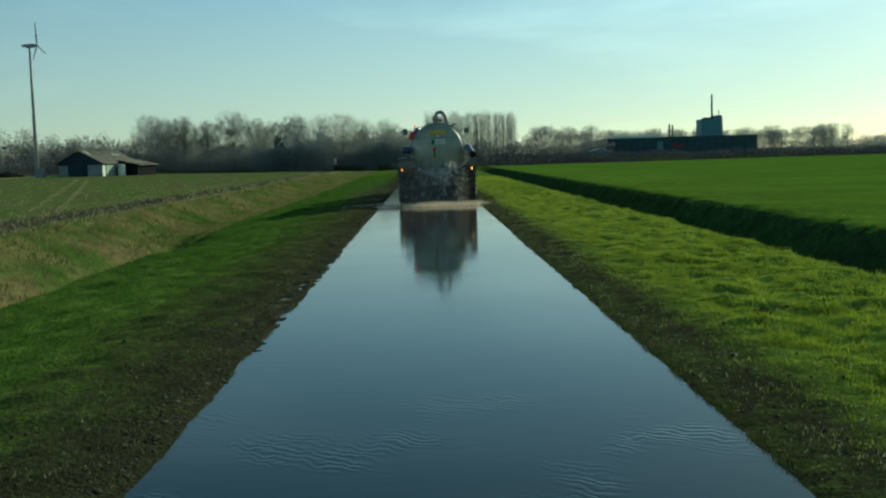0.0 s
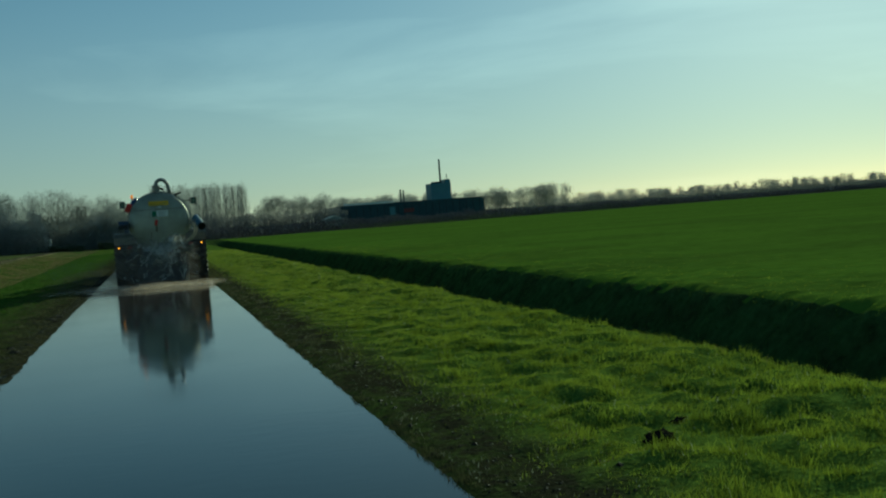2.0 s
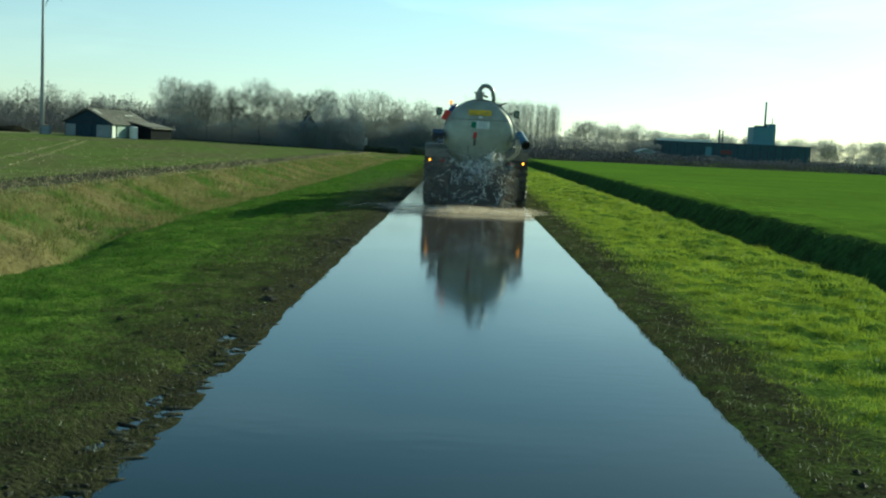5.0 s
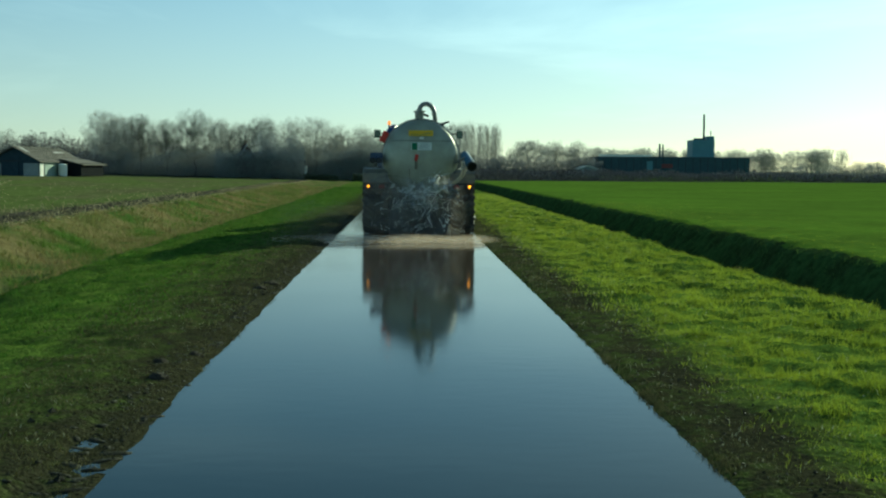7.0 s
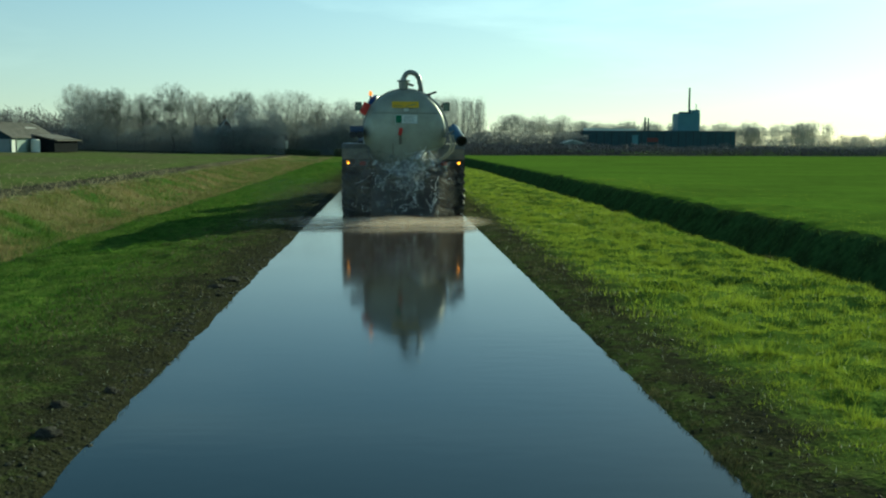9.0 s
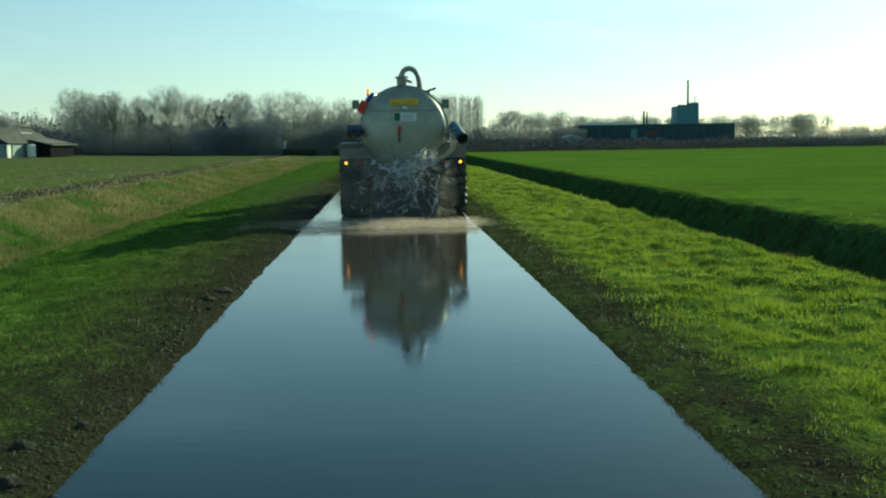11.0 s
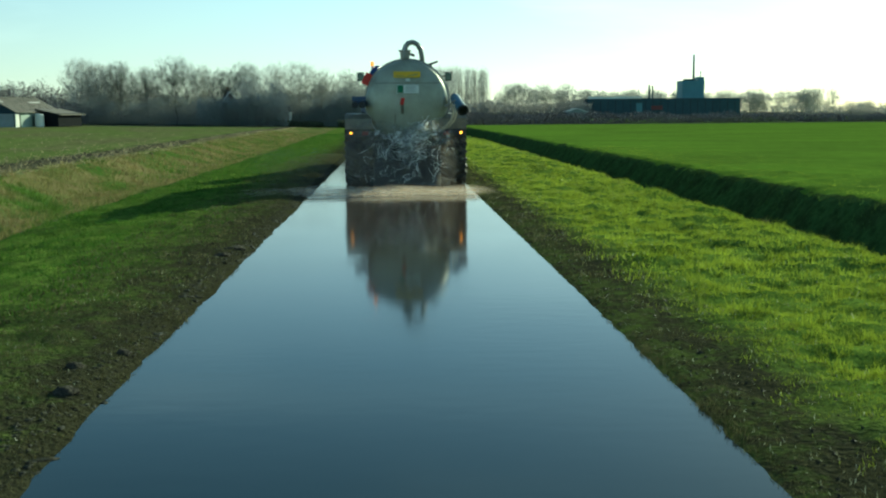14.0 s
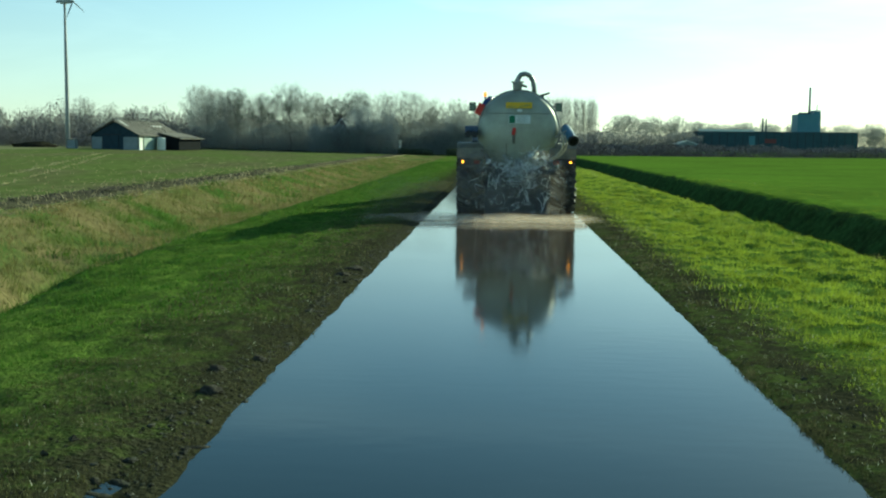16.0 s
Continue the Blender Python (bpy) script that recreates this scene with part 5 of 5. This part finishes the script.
def spray_fan():
    """The flat fan of muddy water that shoots out sideways over the road."""
    rng = random.Random(12)
    verts, faces, thick = [], [], []
    nx = 90
    for row, (y, zt) in enumerate(((-2.1, 0.14), (-2.45, 0.18), (-2.8, 0.18), (-3.15, 0.14), (-3.5, 0.10))):
        base, nz = len(verts), 5
        for j in range(nz + 1):
            for i in range(nx + 1):
                u, v = i / nx, j / nz
                x = -3.9 + 6.3 * u
                span = max(0.0, min(1, (x + 3.9) / 1.9)) * max(0.0, min(1, (2.05 - x) / 0.6))
                verts.append((x, y + 0.12 * math.sin(5 * u + row) + rng.gauss(0, 0.01), 0.012 + zt * v * (0.55 + 0.45 * span) * (1 + 0.1 * math.sin(23 * u + row))))
                thick.append(span * (1 - v) ** 0.7 * (0.45 + 0.65 * min(1, v * 6 + 0.3)))
        for j in range(nz):
            for i in range(nx):
                a = base + j * (nx + 1) + i
                faces.append((a, a + 1, a + nx + 2, a + nx + 1))
    me = mesh_of("spray", verts, faces, M_MIST, True)
    with_thickness(me, thick)
    tagged(new("water_spray", me), "low fan of muddy spray across the road", "water", kind="stuff")


spray_fan()


# ---- farm buildings and mast ----
def barn():
    """Gable barn: a dark doorway in plastered walls, long roof with light sheets and a lean-to."""
    t = thing("barn", "old gable barn with dark doors and grey fibre-cement roof", "barn", at=(-39.8, 80.2, 0.66), turn=-8)
    half, eave, ridge, deep = 2.6, 1.55, 2.95, 9.5
    part("wall", prism([(-half, 0), (half, 0), (half, eave), (0, ridge - 0.1), (-half, eave)], 0.0, deep), M_CLAD, t, "blue-black boarded gable wall")
    part("plinth_wall", box((1.1, 0.12, 1.3), (-1.95, -0.05, 0.65), (0, 0, 0), 0.02), M_PLASTER, t, "grey plaster panel")
    part("plinth_wall", box((1.55, 0.12, 1.32), (1.75, -0.05, 0.66), (0, 0, 0), 0.02), M_PLASTER, t, "grey plaster panel")
    door = part("door", box((1.75, 0.08, 1.5), (-0.45, -0.06, 0.75), (0, 0, 0), 0.01), M_CLAD, t, "closed dark double door")
    part("door_rail", box((2.2, 0.06, 0.08), (-0.4, -0.1, 1.54)), M_BLACK, door)
    part("pale_door", box((0.14, 0.75, 1.3), (half + 0.02, 0.4, 0.65), (0, 0, 0), 0.01), M_PALE, t, "pale painted corner door")
    part("side_wall", box((0.1, 4.0, 1.4), (half + 0.02, 3.1, 0.7)), M_GREENWALL, t, "green boarded side wall")
    for s in (-1, 1):
        roof = part("roof", prism([(s * -0.02, ridge), (s * (half + 0.35), eave - 0.14), (s * (half + 0.35), eave - 0.06), (s * -0.02, ridge + 0.09)], -0.35, deep + 0.3), M_ROOF, t, "mossy fibre-cement roof slope")
        for k in range(14):
            part("roof_rib", prism([(s * 0.05, ridge + 0.05), (s * (half + 0.33), eave - 0.08), (s * (half + 0.33), eave - 0.03), (s * 0.05, ridge + 0.1)], 0.0 + 0.68 * k, 0.08 + 0.68 * k), M_ROOF, roof)
    part("roof_light", prism([(0.9, 2.52), (2.3, 1.74), (2.3, 1.79), (0.9, 2.57)], 6.3, 8.6), M_SHEET, t, "pale translucent roof sheet")
    part("roof_light", prism([(0.2, 2.91), (1.7, 2.07), (1.7, 2.12), (0.2, 2.96)], 0.4, 1.0), M_SHEET, t, "pale translucent roof sheet")
    shed = part("lean_to", box((2.2, 5.5, 1.35), (half + 1.25, 7.2, 0.675)), M_TAR, t, "dark lean-to shed")
    part("lean_to_roof", prism([(half, 1.75), (half + 2.7, 1.15), (half + 2.7, 1.22), (half, 1.84)], 4.3, 10.3), M_ROOF, shed)
    part("pale_tank", lathe([(0.0, 0.45), (1.2, 0.45), (1.3, 0.3), (1.32, 0.02)], "z", (half + 0.75, 3.6, 0), 20), M_PALE, t, "pale silo tank")
    return t


barn()


def wind_turbine():
    x, y = -44.3, 79.2
    t = thing("wind_turbine", "small weathered wind turbine on a slim steel mast", "wind turbine", at=(x, y, 0.66))
    part("mast", lathe([(0, 0.24), (4.5, 0.2), (9, 0.16), (14.6, 0.11)], "z", (0, 0, 0), 20), M_MAST, t, "tapered grey steel mast", True)
    head = part("nacelle", box((1.1, 0.42, 0.42), (0.12, 0, 14.78), (0, -4, 0), 0.1), M_MAST, t)
    part("hub", lathe([(-0.15, 0.18), (0.1, 0.16), (0.2, 0.05)], "x", (0.78, 0, 14.8), 16), M_MAST, head)
    for a in (-14, 106, 226):
        d = Vector((0.05, math.sin(radians(a)), math.cos(radians(a))))
        e = Vector((0.84, 0, 14.8))
        m = Matrix.Translation(e) @ d.to_track_quat("Z", "Y").to_matrix().to_4x4()
        bm = bmesh.new()
        rings = []
        for s, w, h in ((0.15, 0.05, 0.05), (0.6, 0.09, 0.04), (1.5, 0.07, 0.025), (2.6, 0.03, 0.012)):
            rings.append([bm.verts.new(m @ Vector((cx * w, cy * h, s))) for cx, cy in ((-1, 0), (-0.3, 1), (1, 0.2), (0.2, -1))])
        for one, two in zip(rings, rings[1:]):
            for k in range(4):
                bm.faces.new((one[k], one[(k + 1) % 4], two[(k + 1) % 4], two[k]))
        bm.faces.new(rings[-1])
        part("blade", bm, M_MAST, head)
    part("tail", box((0.5, 0.03, 0.3), (-0.62, 0, 14.8), (0, -12, 0), 0.01), M_MAST, head)
    kiosk = part("switch_box", box((0.8, 0.7, 1.0), (0.55, -0.2, 0.5), (0, 0, 0), 0.03), M_PLASTER, t, "grey switch box at the mast foot")
    part("lid", box((0.9, 0.8, 0.06), (0.55, -0.2, 1.03), (4, 0, 0), 0.01), M_ROOF, kiosk)
    return t


wind_turbine()


def house(name, label, at, turn, wide, deep, eave, ridge, windows=True):
    t = thing(name, label, "house", at=at, turn=turn)
    part("wall", prism([(-wide / 2, 0), (wide / 2, 0), (wide / 2, eave), (0, ridge - 0.1), (-wide / 2, eave)], 0, deep), M_BRICK, t, "red-brown brick walls")
    for s in (-1, 1):
        part("roof", prism([(0, ridge - 0.08), (s * (wide / 2 + 0.25), eave - 0.2), (s * (wide / 2 + 0.25), eave - 0.08), (0, ridge + 0.06)], -0.2, deep + 0.2), M_TILE, t, "dark tiled roof slope")
        part("barge_board", prism([(0, ridge - 0.02), (s * (wide / 2 + 0.27), eave - 0.12), (s * (wide / 2 + 0.27), eave - 0.04), (0, ridge + 0.09)], -0.28, -0.2), M_PALE, t, "weathered pale barge board")
    part("chimney", box((0.4, 0.4, 0.8), (0.1, deep * 0.7, ridge + 0.25), (0, 0, 0), 0.02), M_BRICK, t)
    if windows:
        for x, z in ((-wide * 0.26, eave * 0.5), (wide * 0.26, eave * 0.5), (0, eave * 1.08))[0 if wide > 3 else 2:]:
            w = part("window", box((0.62, 0.08, 0.8), (x, -0.02, z), (0, 0, 0), 0.01), M_PALE, t, "white window frame")
            for sx in (-0.14, 0.14):
                part("pane", box((0.23, 0.02, 0.66), (x + sx, -0.065, z)), M_GLASS, w)
    return t


house("farmhouse", "small brick farmhouse half hidden among bare trees", (-20.3, 106.4, 0.35), 14, 2.2, 4.5, 2.4, 4.2)
house("cottage", "distant brick cottage at the edge of the field", (-143, 185, 0.8), 35, 6.0, 9.0, 3.0, 5.6)


def factory():
    t = thing("factory", "long low dark teal factory with a tower and stack", "factory", at=(0, 257.5, 0))
    hall = part("hall", box((41.5, 26, 5.4), (72.7, 13, 2.7), (0, 0, 0), 0.05), M_FACTORY, t, "long dark teal clad hall")
    for k in range(20):
        part("cladding_joint", box((0.12, 0.06, 5.2), (53.5 + 2.03 * k, -0.03, 2.65)), M_BLACK, hall)
    part("parapet", box((14.5, 0.3, 0.6), (59.3, -0.05, 5.62)), M_WHITE, hall, "pale roof edge")
    part("gate", box((1.6, 0.1, 2.4), (66.0, -0.08, 3.0)), M_TOWER, hall, "grey roller gate")
    part("sign_panel", box((3.0, 0.1, 1.1), (70.8, -0.1, 2.9)), M_FADED, hall, "faded red panel")
    tower = part("tower", box((6.2, 6.0, 7.0), (83.2, 12, 6.8), (0, 0, 0), 0.05), M_TOWER, t, "square teal tower")
    part("tower_cap", box((1.7, 5.5, 1.1), (85.4, 12, 10.8), (0, 0, 0), 0.03), M_TOWER, tower)
    part("roof_railing", box((3.4, 0.1, 0.5), (82.0, 9.1, 10.5)), M_FACTORY, tower)
    part("antenna", rod((86.0, 12, 11.0), (86.0, 12, 13.0), 0.12, sides=8), M_FACTORY, tower)
    part("stack", rod((83.7, 11, 10.0), (83.7, 11, 17.5), 0.3, 0.24, sides=14), M_FACTORY, t, "slim dark steel stack")
    part("chimney", rod((69.6, 4, 5.3), (69.6, 4, 9.0), 0.25, sides=12), M_FACTORY, t)
    part("chimney", rod((70.5, 4, 5.3), (70.5, 4, 8.8), 0.2, sides=12), M_FACTORY, t)
    return t


factory()


def shed(at, size, label):
    t = thing("low_shed", label, "shed", at=at)
    w, d, h = size
    part("wall", prism([(-w / 2, 0), (w / 2, 0), (w / 2, h * 0.7), (0, h), (-w / 2, h * 0.7)], 0, d), M_PLASTER, t)
    for s in (-1, 1):
        part("roof", prism([(0, h), (s * (w / 2 + 0.3), h * 0.68), (s * (w / 2 + 0.3), h * 0.74), (0, h + 0.15)], -0.3, d + 0.3), M_WHITE, t, "pale sheet roof")
    return t


shed((47.5, 248, 0), (4.6, 8.0, 2.7), "small pale shed beside the far factory")


def outbuilding():
    t = thing("outbuilding", "low tile-roofed outbuilding beside the farmhouse", "outbuilding", at=(-15.3, 106.6, 0.3), turn=0)
    part("wall", box((4.0, 2.4, 1.15), (0, 1.2, 0.57), (0, 0, 0), 0.01), M_BRICK, t, "red-brown brick walls")
    part("roof", prism([(-0.25, 1.05), (1.2, 2.35), (2.65, 1.05), (2.65, 1.15), (1.2, 2.47), (-0.25, 1.15)], -2.2, 2.2, "x"), M_TILE, t, "dark tiled pitched roof")
    part("pale_end_wall", box((0.3, 0.5, 1.7), (2.35, 0.0, 0.85), (0, 0, 0), 0.02), M_PALE, t, "pale gate post at the corner")
    for x in (-1.1, 0.6):
        w = part("window", box((0.6, 0.06, 0.5), (x, -0.02, 0.68), (0, 0, 0), 0.01), M_PALE, t, "white window frame")
        part("pane", box((0.5, 0.02, 0.4), (x, -0.055, 0.68)), M_GLASS, w)
    return t


outbuilding()
thicket("garden_scrub", "thin leafless scrub before the farmhouse", M_BRUSH, -24, -13, 103.5, 106, 4.2, 26000, 0.03, 95)
thicket("garden_hedge", "low clipped evergreen hedge before the farm garden", M_IVY, -14.6, -8.8, 104.6, 105.8, 1.05, 6000, 0.06, 93)
thicket("garden_bush", "dark evergreen bush at the road end", M_IVY, -7.0, -5.0, 104.5, 106, 1.3, 2200, 0.07, 94)


# ---- soil heaps ----
def clod(name, label, category, at, r, high, seed, group="", material=M_CLOD):
    bm = bmesh.new()
    bmesh.ops.create_icosphere(bm, subdivisions=3, radius=1)
    for v in bm.verts:
        k = 1 + 0.45 * noise.noise(v.co * 2.2 + Vector((seed, 0, 0))) + 0.3 * noise.noise(v.co * 6 + Vector((0, seed, 0)))
        v.co = Vector((v.co.x * r * k, v.co.y * r * k, max(-0.03, v.co.z * high * k)))
    ob = part(name, bm, material, smooth=True)
    ob.matrix_world = pose(at[0], at[1], float(land(*at)) - 0.01)
    return tagged(ob, label, category, group)


for k, (x, y, r) in enumerate(((3.0, -30.6, 0.10), (3.5, -29.95, 0.08), (4.7, -17.0, 0.09), (5.2, -18.6, 0.09))):
    clod("molehill", "fresh dark molehill in the grass verge", "molehill", (x, y), r, 0.055, k * 3.1, "molehills")
for k, (x, y, r) in enumerate(((-2.40, -12.6, 0.13), (-2.46, -13.2, 0.10), (-2.42, -19.75, 0.08), (-2.55, -19.1, 0.06), (-2.34, -18.6, 0.05))):
    clod("mud_clod", "wet clod of mud pushed up at the road edge", "clod", (x, y), r, 0.045, k * 4.3 + 1, "mud clods", M_MUDCLOD)
clod("muck_heap", "low dark heap of muck at the field end", "heap", (-50.6, 86), 2.1, 0.6, 8.2)
